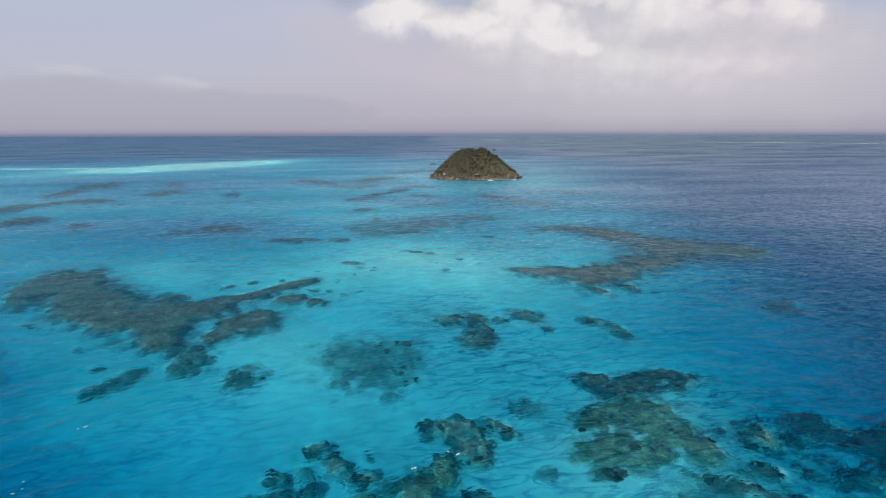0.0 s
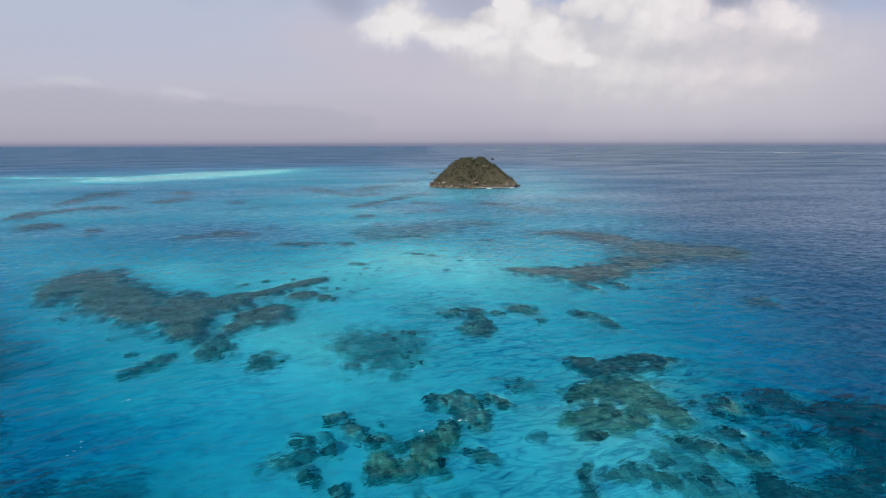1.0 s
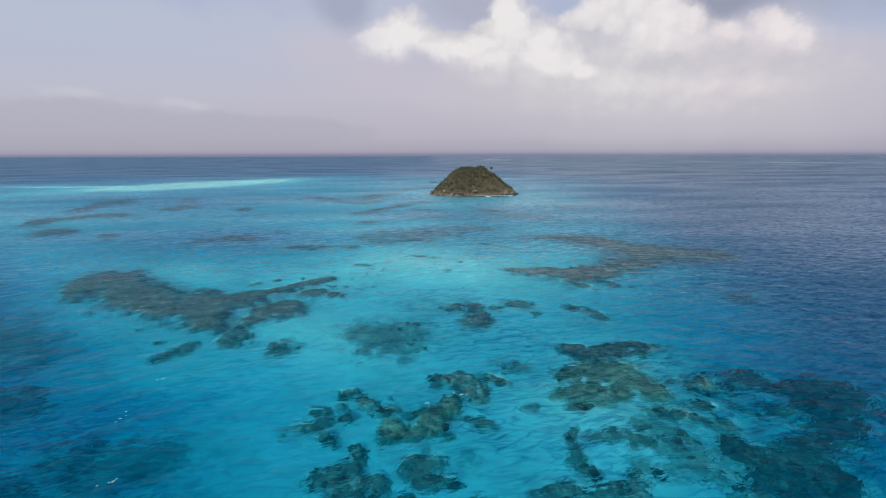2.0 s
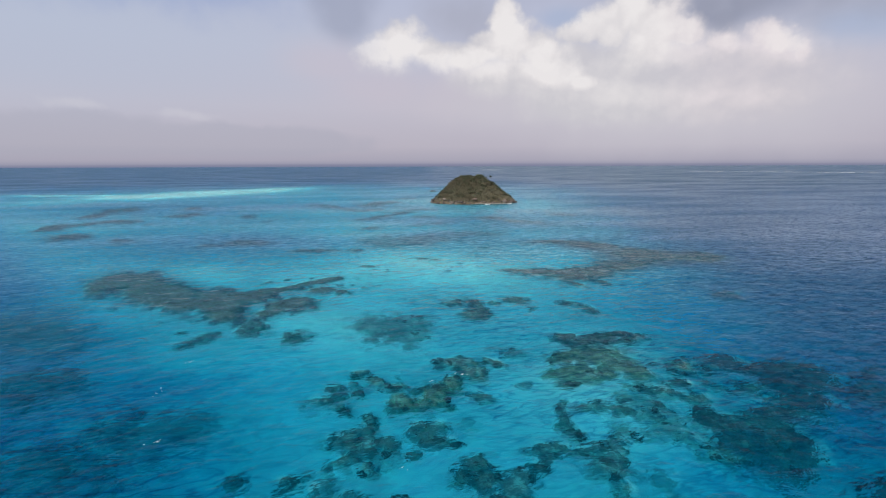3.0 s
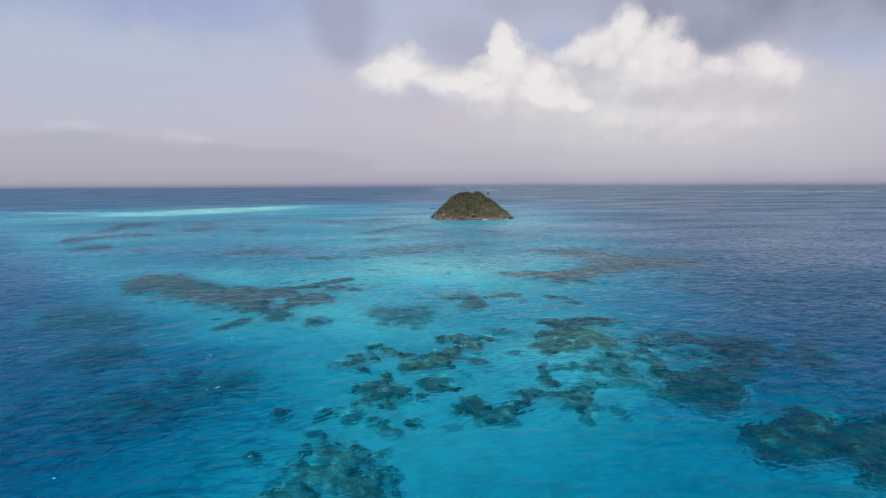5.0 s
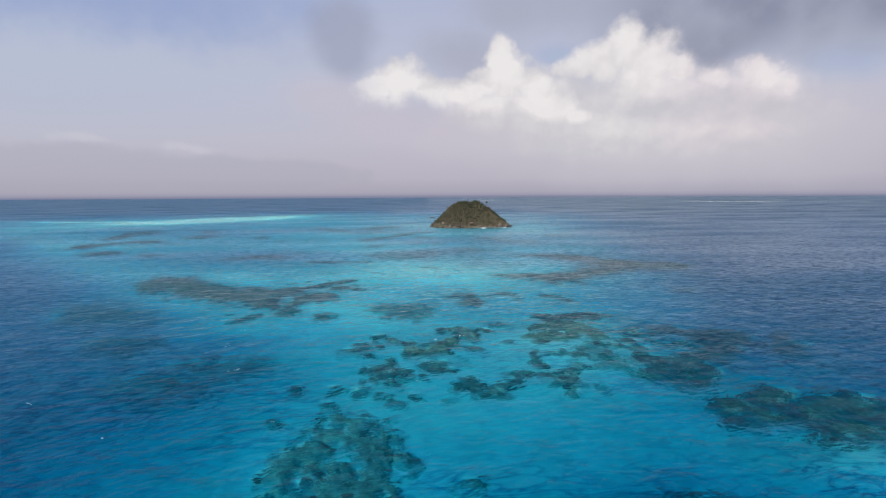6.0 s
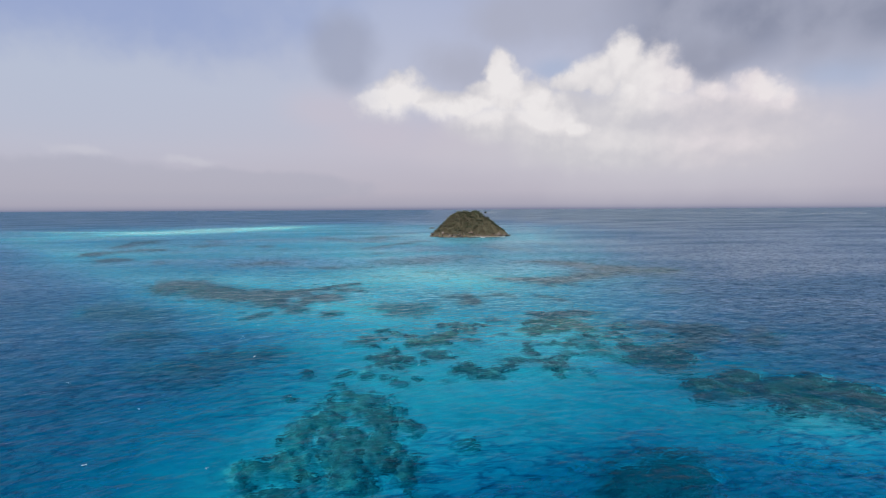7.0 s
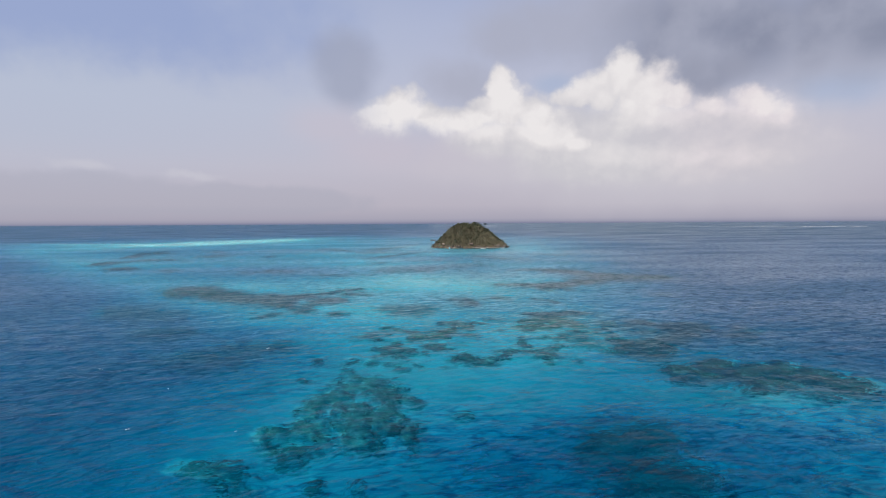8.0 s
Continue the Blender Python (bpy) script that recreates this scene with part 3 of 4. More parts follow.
def head_mesh(seed):
    """A knobbly coral head, about 2 m across, flat below."""
    bm = bmesh.new()
    bmesh.ops.create_icosphere(bm, subdivisions=2, radius=1.0)
    for v in bm.verts:
        n_ = noise.noise(v.co * 1.7 + Vector((seed * 3.1, 0, 0))) * 0.45 + noise.noise(v.co * 4.0 + Vector((0, seed, 0))) * 0.2
        v.co *= 1 + n_
        v.co.z = max(v.co.z, -0.3)
    me = bpy.data.meshes.new("coral_head")
    bm.to_mesh(me)
    bm.free()
    me.materials.append(CORAL)
    me.polygons.foreach_set("use_smooth", [True] * len(me.polygons))
    return me


HEADS = [head_mesh(k) for k in range(5)]

# ---- the patch reefs ----
SHALLOW = "broad shallow reef flat, olive-brown, almost at the surface"
ROUND = "dark rounded coral patch reef on bright sand"
STRIP = "dark distant reef strip in blue lagoon water"
MEADOW = "dark seagrass bed on the deeper lagoon floor"
# the wide flat with its tail of loose heads, and three rounds below it
reef([(-108.5, 135.9, 23.1, 12.7, 134), (-112.5, 126.8, 12.7, 4.5, 121), (-90.5, 121.1, 27.6, 11.6, 137), (-78.8, 110.6, 19.3, 7.9, 151), (-66.3, 109.1, 20.3, 9.7, 127),
      (-58.9, 97.3, 8.9, 5.1, 126), (-59.3, 115.5, 11.4, 9.3, 169), (-44.7, 107.4, 10.7, 7.7, 56), (-47.9, 99.3, 6.1, 4.7, 56), (-53.9, 123.4, 12.1, 4.8, 24),
      (-44.9, 132.0, 9.3, 3.9, 42), (-40.1, 137.1, 5.8, 3.6, 46), (-39.7, 122.4, 5.3, 4.6, 77), (-32.6, 120.7, 3.6, 2.9, 136)], 1.0, 0.45, SHALLOW, FLAT, heads=90, holes=0.2, clear=0.85)
reef([(-48.0, 88.1, 6.8, 3.5, 119), (-49.1, 84.7, 4.5, 2.4, 131)], 2.4, 0.6, ROUND, heads=14)
reef([(-36.0, 81.9, 4.3, 3.7, 111), (-36.1, 79.1, 3.6, 2.5, 171)], 2.6, 0.6, ROUND, heads=12)
reef([(-57.7, 81.4, 4.9, 2.6, 79), (-59.7, 77.1, 3.4, 2.1, 37), (-64.5, 85.0, 1.5, 1.1, 46)], 3.2, 0.7, ROUND, heads=10)
reef([(-74.2, 93.5, 1.8, 0.9, 156)], 3.6, 0.7)
reef([(-94.6, 105.5, 2.6, 1.2, 161)], 3.4, 0.7)
reef([(-13.8, 87.4, 12.4, 8.7, 110), (-20.1, 88.6, 9.2, 5.0, 126), (-7.9, 88.5, 9.4, 5.5, 104), (-7.8, 80.9, 5.0, 2.9, 20)], 3.2, 0.7, "wide, faint, thinly grown coral patch on pale sand", heads=24, growth=0.7, holes=0.3)
reef([(1.8, 108.2, 3.9, 3.7, 3), (8.3, 106.8, 7.9, 2.7, 101), (7.4, 97.4, 5.8, 4.1, 83), (13.3, 108.1, 2.3, 2.0, 56)], 1.6, 0.6, heads=18)
reef([(20.2, 111.2, 5.1, 4.1, 139)], 1.6, 0.6, heads=10)
reef([(23.7, 103.4, 2.1, 1.4, 68)], 3.0, 0.8)
reef([(34.9, 107.7, 4.2, 2.7, 128), (38.9, 103.3, 5.9, 2.5, 109)], 2.0, 0.7, heads=10)
# green reef with its dark far edge, and the clumps that trail off it
reef([(37.9, 80.5, 9.9, 2.9, 13), (42.2, 78.8, 5.9, 1.4, 31), (26.8, 79.2, 4.0, 3.3, 71), (31.3, 76.2, 6.1, 2.5, 13)], 1.2, 0.6, "dark crest along the far side of a green patch reef", FLAT, heads=26, clear=0.7)
reef([(30.0, 67.8, 9.4, 6.8, 29), (25.0, 67.4, 5.5, 4.0, 43), (23.8, 60.0, 5.5, 4.9, 3), (32.7, 63.1, 6.6, 5.6, 49), (22.4, 55.2, 2.1, 1.5, 44),
      (28.2, 58.1, 4.9, 1.9, 19), (36.0, 59.8, 4.5, 3.1, 101)], 1.6, 0.55, "large green-brown patch reef with sandy holes in it", GREEN, heads=50, holes=0.3, clear=0.85, growth=0.85)
reef([(46.5, 64.3, 2.8, 2.3, 169), (44.4, 62.0, 2.0, 1.4, 176)], 2.4, 0.7, heads=10)
reef([(51.3, 62.8, 2.1, 1.0, 87)], 3.0, 0.8, heads=4)
reef([(42.8, 56.9, 2.7, 1.3, 112), (43.6, 55.2, 2.5, 0.5, 78)], 2.4, 0.7, heads=6)
reef([(34.7, 54.2, 2.0, 1.4, 123)], 2.4, 0.7, heads=6)
reef([(37.2, 52.8, 2.1, 1.2, 26)], 2.4, 0.7, heads=6)
reef([(48.4, 57.6, 1.2, 0.6, 23)], 3.0, 0.8)
# chain of rounds on the bright sand
reef([(1.9, 65.3, 4.2, 3.2, 161), (4.2, 60.9, 4.5, 2.9, 111), (5.5, 57.7, 1.8, 1.2, 3), (8.7, 65.6, 3.7, 1.6, 134), (-2.3, 67.1, 1.3, 1.1, 98)], 1.5, 0.6, ROUND, heads=26, clear=0.8)
reef([(13.4, 71.8, 3.7, 2.6, 140), (11.5, 72.8, 2.6, 1.4, 160)], 3.6, 0.8, "faint thin coral growth on sand", heads=6, growth=0.65)
reef([(-17.2, 60.7, 2.3, 1.2, 4), (-13.6, 57.1, 4.3, 2.0, 136), (-9.9, 55.6, 2.6, 0.9, 167), (-17.8, 55.6, 2.2, 1.3, 113), (-16.5, 53.2, 1.3, 0.9, 161)], 1.6, 0.6, ROUND, heads=24, clear=0.8)
reef([(-10.0, 60.1, 1.0, 0.8, 141)], 3.0, 0.8)
reef([(-22.1, 50.6, 4.5, 2.2, 16), (-21.7, 54.9, 2.1, 1.3, 172), (-18.7, 47.5, 1.6, 1.3, 151)], 2.6, 0.7, heads=10)
reef([(-8.7, 49.8, 3.6, 2.4, 98), (-3.2, 52.0, 6.6, 4.0, 62), (-4.2, 47.9, 5.0, 2.0, 12), (0.3, 56.2, 4.6, 2.2, 79)], 1.5, 0.6, "green-brown round reef on bright sand", GREEN, heads=28, clear=0.8, growth=0.9)
reef([(4.8, 51.3, 2.3, 1.9, 144)], 2.2, 0.7, heads=6)
reef([(13.5, 55.7, 1.8, 1.4, 20)], 4.2, 0.8, growth=0.6)
# nearer rounds, passed over later
reef([(-13.2, 36.6, 5.1, 3.6, 160), (-16.3, 39.7, 4.4, 1.7, 15), (-13.4, 43.3, 2.7, 1.3, 100), (-15.4, 32.8, 3.2, 1.7, 175), (-9.7, 36.6, 3.1, 1.8, 98),
      (-12.0, 30.9, 1.5, 1.2, 110), (-6.1, 34.9, 1.1, 0.5, 178)], 2.4, 0.6, ROUND, heads=28)
reef([(-3.8, 39.9, 3.8, 3.1, 60), (-2.6, 37.3, 3.4, 1.4, 6), (-5.4, 41.2, 2.3, 2.0, 99)], 2.4, 0.6, ROUND, heads=14)
reef([(2.4, 42.4, 2.8, 2.4, 80)], 4.2, 0.8, "faint thin coral growth on sand", growth=0.5)
reef([(3.1, 31.7, 3.3, 2.5, 37), (0.8, 29.6, 2.3, 2.2, 69), (7.5, 27.7, 3.4, 2.2, 56), (6.4, 25.2, 3.0, 1.2, 12), (3.9, 28.2, 2.8, 2.5, 69)], 2.4, 0.6, ROUND, heads=28)
reef([(-0.8, 24.2, 1.7, 1.4, 1)], 4.0, 0.8, growth=0.6)
reef([(-13.5, 26.4, 1.7, 1.3, 164), (-12.0, 25.2, 0.8, 0.7, 147)], 2.8, 0.7, heads=5)
reef([(-6.9, 24.8, 1.4, 1.2, 167)], 2.8, 0.7, heads=5)
reef([(-10.9, 22.8, 2.2, 1.4, 174)], 3.6, 0.8, growth=0.7)
reef([(13.8, 35.2, 4.2, 2.2, 13), (11.8, 31.7, 2.8, 1.5, 49), (19.4, 35.1, 4.2, 2.0, 4), (22.1, 34.0, 3.4, 2.7, 66), (20.5, 30.4, 3.5, 2.7, 141),
      (21.2, 26.6, 2.6, 1.5, 83)], 2.4, 0.6, ROUND, heads=34)
reef([(27.1, 28.7, 2.5, 1.9, 88)], 3.8, 0.8, "faint thin coral growth on sand", growth=0.6)
reef([(18.4, 46.9, 2.3, 1.2, 72), (18.1, 43.2, 3.0, 1.6, 71), (18.3, 39.5, 2.1, 1.7, 114), (23.8, 46.8, 4.4, 1.5, 8), (27.8, 46.3, 3.1, 2.7, 125)], 2.6, 0.7, heads=14)
reef([(33.3, 43.3, 6.3, 5.5, 119), (35.0, 37.8, 5.3, 3.8, 134), (32.0, 50.1, 4.8, 3.0, 151), (36.7, 34.1, 3.4, 2.7, 118), (26.4, 40.1, 2.8, 2.0, 111)], 3.2, 0.9, "thin olive coral growth spreading over sand between patch reefs", GREEN, heads=30, holes=0.5, growth=0.6, clear=0.8)
reef([(36.7, 52.6, 4.2, 2.5, 157), (41.6, 49.6, 3.5, 2.3, 135), (42.0, 56.0, 3.0, 2.3, 8)], 2.2, 0.8, heads=10)
reef([(45.9, 63.2, 4.1, 2.6, 21)], 2.4, 0.8, heads=6)
reef([(41.8, 43.1, 4.0, 3.6, 68), (47.4, 39.7, 7.9, 5.7, 45), (44.9, 33.5, 4.8, 3.8, 165), (49.9, 35.3, 6.2, 2.7, 55), (41.6, 37.5, 3.3, 3.0, 67),
      (53.9, 45.4, 5.8, 2.4, 13)], 1.8, 0.55, "large dark patch reef beside deep blue water", FLAT, heads=50, holes=0.35, growth=0.9, clear=0.5)
reef([(57.3, 66.7, 4.5, 3.7, 2), (65.4, 63.9, 7.2, 3.1, 8), (69.1, 59.9, 8.8, 4.8, 39), (62.1, 51.4, 6.0, 4.0, 31), (60.6, 57.4, 3.7, 2.1, 28)], 2.2, 0.7, "dark weedy reef on the slope into deep water", FLAT, heads=24, holes=0.4, growth=0.9, clear=0.5)
reef([(53.4, 54.3, 3.8, 2.2, 27)], 2.4, 0.8, heads=6)
reef([(79.8, 54.2, 5.0, 4.1, 29)], 3.6, 0.9, heads=6)
reef([(84.6, 62.4, 2.7, 1.2, 36)], 3.6, 0.9)
reef([(45.1, 20.0, 4.3, 3.5, 50), (53.8, 23.8, 7.3, 3.6, 30), (47.9, 16.9, 4.2, 2.7, 2), (56.7, 18.3, 6.8, 3.9, 45), (64.6, 21.1, 9.8, 6.0, 26),
      (58.8, 11.8, 6.6, 4.7, 18), (69.3, 16.2, 9.9, 4.9, 42), (71.3, 10.5, 9.7, 4.9, 35)], 1.6, 0.5, "large olive patch reef with a pale sandy hollow", FLAT, heads=70, holes=0.3, clear=0.8)
reef([(-27.9, -8.0, 3.3, 2.9, 124), (-17.3, 12.6, 6.9, 5.9, 171), (-20.6, 3.6, 6.6, 5.9, 113), (-11.5, 6.8, 7.8, 4.0, 105), (-15.0, -2.3, 7.9, 6.5, 150),
      (-9.3, -7.4, 4.9, 4.1, 111), (-16.3, -9.1, 5.2, 3.3, 170), (-21.3, -5.3, 4.3, 3.5, 105), (-22.8, -12.8, 3.4, 2.8, 179)], 1.8, 1.1, "knobbly coral garden with pale sand showing between the heads", heads=36, holes=1.8, growth=0.78, clear=0.55)
reef([(-30.0, -17.3, 4.2, 3.2, 128), (-34.5, -15.9, 2.5, 2.3, 48), (-26.2, -20.8, 3.0, 1.7, 167)], 3.4, 0.8, ROUND, heads=14, growth=0.75)
reef([(-17.9, -20.2, 1.6, 1.1, 116)], 4.0, 0.8)
reef([(-12.6, -20.2, 1.2, 1.0, 118)], 4.2, 0.8)
reef([(0.6, -0.2, 2.4, 1.2, 180)], 4.0, 0.8, heads=3, growth=0.7)
# brown flat that runs off into the deep
reef([(57.1, 217.9, 17.4, 8.2, 176), (72.7, 203.8, 19.1, 12.7, 134), (87.2, 180.5, 22.9, 21.7, 27), (106.3, 176.6, 19.0, 13.3, 49), (69.8, 159.1, 20.8, 9.6, 39),
      (51.6, 147.0, 19.2, 10.0, 35), (38.4, 147.1, 14.5, 7.0, 175), (26.6, 149.8, 7.6, 3.2, 174), (43.4, 137.0, 10.0, 4.8, 174), (43.5, 128.6, 4.3, 2.0, 122),
      (52.6, 132.0, 3.4, 3.2, 100)], 0.5, 0.5, "broad brown reef flat barely covered by the sea", BROWN, holes=0.2, clear=0.9)
reef([(87.9, 119.0, 4.9, 4.5, 25)], 3.4, 0.9)
reef([(-30.0, 158.5, 3.4, 2.8, 145)], 1.4, 0.6)
reef([(-9.5, 174.0, 4.9, 2.0, 152), (-4.9, 171.4, 2.2, 1.8, 175)], 1.6, 0.9)
reef([(19.1, 201.2, 3.7, 3.4, 53)], 1.6, 0.8)
reef([(-61.0, 133.2, 2.2, 1.2, 32)], 1.6, 0.8)
reef([(-55.4, 137.4, 1.8, 1.1, 55)], 1.6, 0.8)
# distant strips
reef([(-277.9, 398.1, 27.9, 16.4, 116), (-269.6, 353.2, 25.2, 8.8, 110)], 1.4, 0.8, STRIP, FLAT, growth=0.9)
reef([(-200.3, 352.2, 16.2, 11.8, 83)], 1.4, 0.8, STRIP, FLAT, growth=0.9)
reef([(-220.6, 410.1, 19.8, 9.2, 127)], 1.4, 0.8, STRIP, FLAT, growth=0.9)
reef([(-146.4, 341.8, 12.9, 5.6, 119)], 1.4, 0.8, STRIP, FLAT, growth=0.9)
reef([(-226.1, 311.5, 15.8, 12.3, 172), (-237.9, 296.7, 14.7, 7.5, 85), (-245.1, 279.0, 24.0, 7.7, 112)], 1.4, 0.8, STRIP, FLAT, growth=0.9)
reef([(-206.8, 240.4, 13.1, 10.5, 130)], 1.4, 0.8, STRIP, FLAT, growth=0.9)
reef([(-171.0, 228.2, 8.1, 3.6, 138)], 1.4, 0.8, STRIP, FLAT, growth=0.9)
reef([(-101.8, 220.3, 13.5, 7.9, 163), (-116.4, 211.5, 7.0, 5.1, 41)], 1.2, 0.8, STRIP, FLAT, growth=0.85)
reef([(-60.1, 196.1, 11.8, 3.9, 177)], 1.2, 0.8, STRIP, FLAT, growth=0.85)
reef([(-108.7, 431.0, 34.9, 8.6, 130)], 1.2, 0.8, STRIP, FLAT, growth=0.85)
reef([(-41.5, 194.9, 4.5, 3.3, 165)], 1.2, 0.8, STRIP, FLAT, growth=0.85)
reef([(-66.6, 445.5, 33.0, 14.8, 81), (-49.0, 473.2, 15.9, 7.9, 98)], 1.2, 0.8, STRIP, FLAT, growth=0.85)
reef([(-60.7, 389.8, 15.6, 8.9, 58)], 1.2, 0.8, STRIP, FLAT, growth=0.85)
reef([(-48.3, 333.7, 21.1, 6.7, 61), (-31.9, 366.3, 14.2, 6.5, 73)], 1.2, 0.8, STRIP, FLAT, growth=0.85)
reef([(-58.0, 316.8, 6.1, 4.8, 121)], 1.2, 0.8, STRIP, FLAT, growth=0.85)
reef([(-20.7, 393.1, 14.4, 7.9, 177)], 1.2, 0.8, STRIP, FLAT, growth=0.85)
reef([(-13.9, 336.2, 10.9, 5.8, 151)], 1.2, 0.8, STRIP, FLAT, growth=0.85)
reef([(-44.1, 274.2, 6.2, 5.2, 139)], 1.2, 0.8, STRIP, FLAT, growth=0.85)
reef([(-3.7, 295.7, 7.0, 4.4, 39)], 1.2, 0.8, STRIP, FLAT, growth=0.85)
reef([(93.4, 346.8, 12.4, 7.4, 126)], 1.2, 0.8, STRIP, FLAT, growth=0.85)
reef([(-81.6, 394.3, 15.2, 4.4, 126)], 1.2, 0.8, STRIP, FLAT, growth=0.85)
reef([(-36.4, 525.7, 14.2, 11.3, 104)], 1.2, 0.8, STRIP, FLAT, growth=0.85)
reef([(-12.4, 231.5, 25.0, 15.2, 20), (-22.7, 212.7, 16.0, 10.4, 20), (-34.2, 223.3, 11.9, 8.1, 106), (14.2, 248.4, 18.4, 10.7, 0)], 3.0, 1.3, "thin dark weed across the sandy flat", growth=0.7)
reef([(34.5, 328.7, 13.8, 7.6, 138)], 1.2, 0.8, STRIP, FLAT, growth=0.85)
reef([(53.5, 300.7, 19.1, 10.9, 139)], 0.7, 0.9, "brown shoal barely covered by the sea", BROWN, growth=0.7, clear=0.9)
# seagrass
reef([(-48.4, 42.4, 13.3, 9.0, 166), (-57.1, 33.7, 13.6, 7.5, 170)], 5.5, 0.8, MEADOW, GRASS, "seagrass_bed", "seagrass", growth=0.62, holes=0.2)
reef([(-80.6, 59.9, 10.8, 7.3, 168)], 5.5, 0.8, MEADOW, GRASS, "seagrass_bed", "seagrass", growth=0.62, holes=0.2)
reef([(-103.2, 88.2, 25.4, 12.9, 144)], 5.5, 0.8, MEADOW, GRASS, "seagrass_bed", "seagrass", growth=0.62, holes=0.2)
reef([(25.0, -7.4, 9.9, 7.6, 22), (25.9, -17.2, 9.6, 6.0, 13)], 7.0, 0.8, MEADOW, GRASS, "seagrass_bed", "seagrass", growth=0.8, holes=0.1)
# stray coral heads and weed tufts on the sand
stray = random.Random(11)
for cx, cy, spread, count in ((-22, 150, 24, 14), (2, 172, 26, 10), (28, 50, 14, 6), (48, 58, 14, 6), (-30, 128, 8, 8), (-30, 260, 60, 10), (-150, 300, 90, 10), (-20, 24, 12, 8)):
    for _ in range(count):
        size = stray.uniform(0.6, 1.4) * (1.0 if cy < 100 else 0.8 if cy < 200 else 2.0)
        reef([(cx + stray.gauss(0, 0.5) * spread, cy + stray.gauss(0, 0.5) * spread, size * stray.uniform(1.0, 1.8), size, stray.uniform(0, 180))], 2.6, 1.0,
             "small stray coral clump on the sand", holes=0.2, growth=stray.uniform(0.6, 1.0))


# ---- sea bed and water: round sheets that widen towards the horizon ----
def round_sheet(step_near, grow, reach):
    """Rings of points round the drone's line, close together ahead of it."""
    angles = np.concatenate([np.arange(-62, 62, 0.4), np.arange(62, 298, 8)])
    radii = [2.0]
    while radii[-1] < reach:
        radii.append(radii[-1] + max(step_near, radii[-1] * grow))
    a, r = np.meshgrid(np.radians(angles), np.array(radii))
    return r * np.sin(a), -60 + r * np.cos(a), len(angles), len(radii)


def sheet_faces(na, nr):
    j, i = np.meshgrid(np.arange(nr - 1), np.arange(na), indexing="ij")
    k = (i + 1) % na
    quads = np.stack([j * na + i, (j + 1) * na + i, (j + 1) * na + k, j * na + k], -1).reshape(-1, 4)[:, ::-1]
    return [tuple(q) for q in quads.tolist()] + [tuple(reversed(range(na)))]


sx, sy, na, nr = round_sheet(1.6, 0.02, 60000)
bed_z = -sea_depth(sx, sy) - 0.25 * (fbm(sx, sy, 6.0, 31, 3) - 0.5)
bed = mesh_object("ground", np.stack([sx.ravel(), sy.ravel(), bed_z.ravel()], 1).tolist(), sheet_faces(na, nr), SAND)
tagged(bed, "pale rippled coral sand of the lagoon floor", "sea bed", kind="structure")

sx, sy, na, nr = round_sheet(0.9, 0.012, 60000)
thick = sea_depth(sx, sy)
for info in REEFS:
    x0, x1, y0, y1 = info["bounds"]
    near = (sx > x0) & (sx < x1) & (sy > y0) & (sy < y1)
    thick[near] -= reef_cleared(info, sx[near], sy[near])
thick = np.maximum(thick, 0.5)
fade = sstep(260, 90, np.hypot(sx, sy + 60))
sea_z = fade * 0.3 * (fbm(sx * 0.7 + sy * 0.2, sy * 1.3 - sx * 0.2, 9.0, 41, 2) - 0.5)
sea = mesh_object("water", np.stack([sx.ravel(), sy.ravel(), sea_z.ravel()], 1).tolist(), sheet_faces(na, nr), WATER)
sea.data.attributes.new("depth", "FLOAT", "POINT").data.foreach_set("value", thick.ravel().astype(np.float32))
sea.visible_shadow = False
tagged(sea, "clear turquoise lagoon water with wind ripples, deep blue offshore", "sea", kind="structure")


# ---- the islet ----
ISLE_X, ISLE_Y = 28.4, 462.0


def isle_radius(a):
    """Distance of the shore from the summit, by direction."""
    rx = 45.2 if math.cos(a) > 0 else 37.6
    ry = 26.0 if math.sin(a) > 0 else 22.0
    r = 1 / math.sqrt((math.cos(a) / rx) ** 2 + (math.sin(a) / ry) ** 2)
    return r * (1 + 0.07 * noise.noise(Vector((math.cos(a) * 2.1, math.sin(a) * 2.1, 4.0))))


PROFILE_R = (0.0, 0.15, 0.3, 0.45, 0.6, 0.75, 0.86, 0.93, 0.975, 1.0, 1.06)
PROFILE_Z = (24.5, 24.2, 22.8, 19.6, 14.8, 9.4, 5.2, 3.2, 2.2, 0.4, -3.0)


def isle_height(x, y):
    """Ground height on the islet, and how far out it lies (1 at the shore)."""
    dx, dy = x - ISLE_X, y - ISLE_Y
    rho = math.hypot(dx, dy) / isle_radius(math.atan2(dy, dx))
    z = float(np.interp(rho, PROFILE_R, PROFILE_Z))
    z += 1.6 * noise.noise(Vector((x * 0.09, y * 0.09, 1.0))) * min(1.0, max(0.0, (1.02 - rho) * 5))
    return z, rho


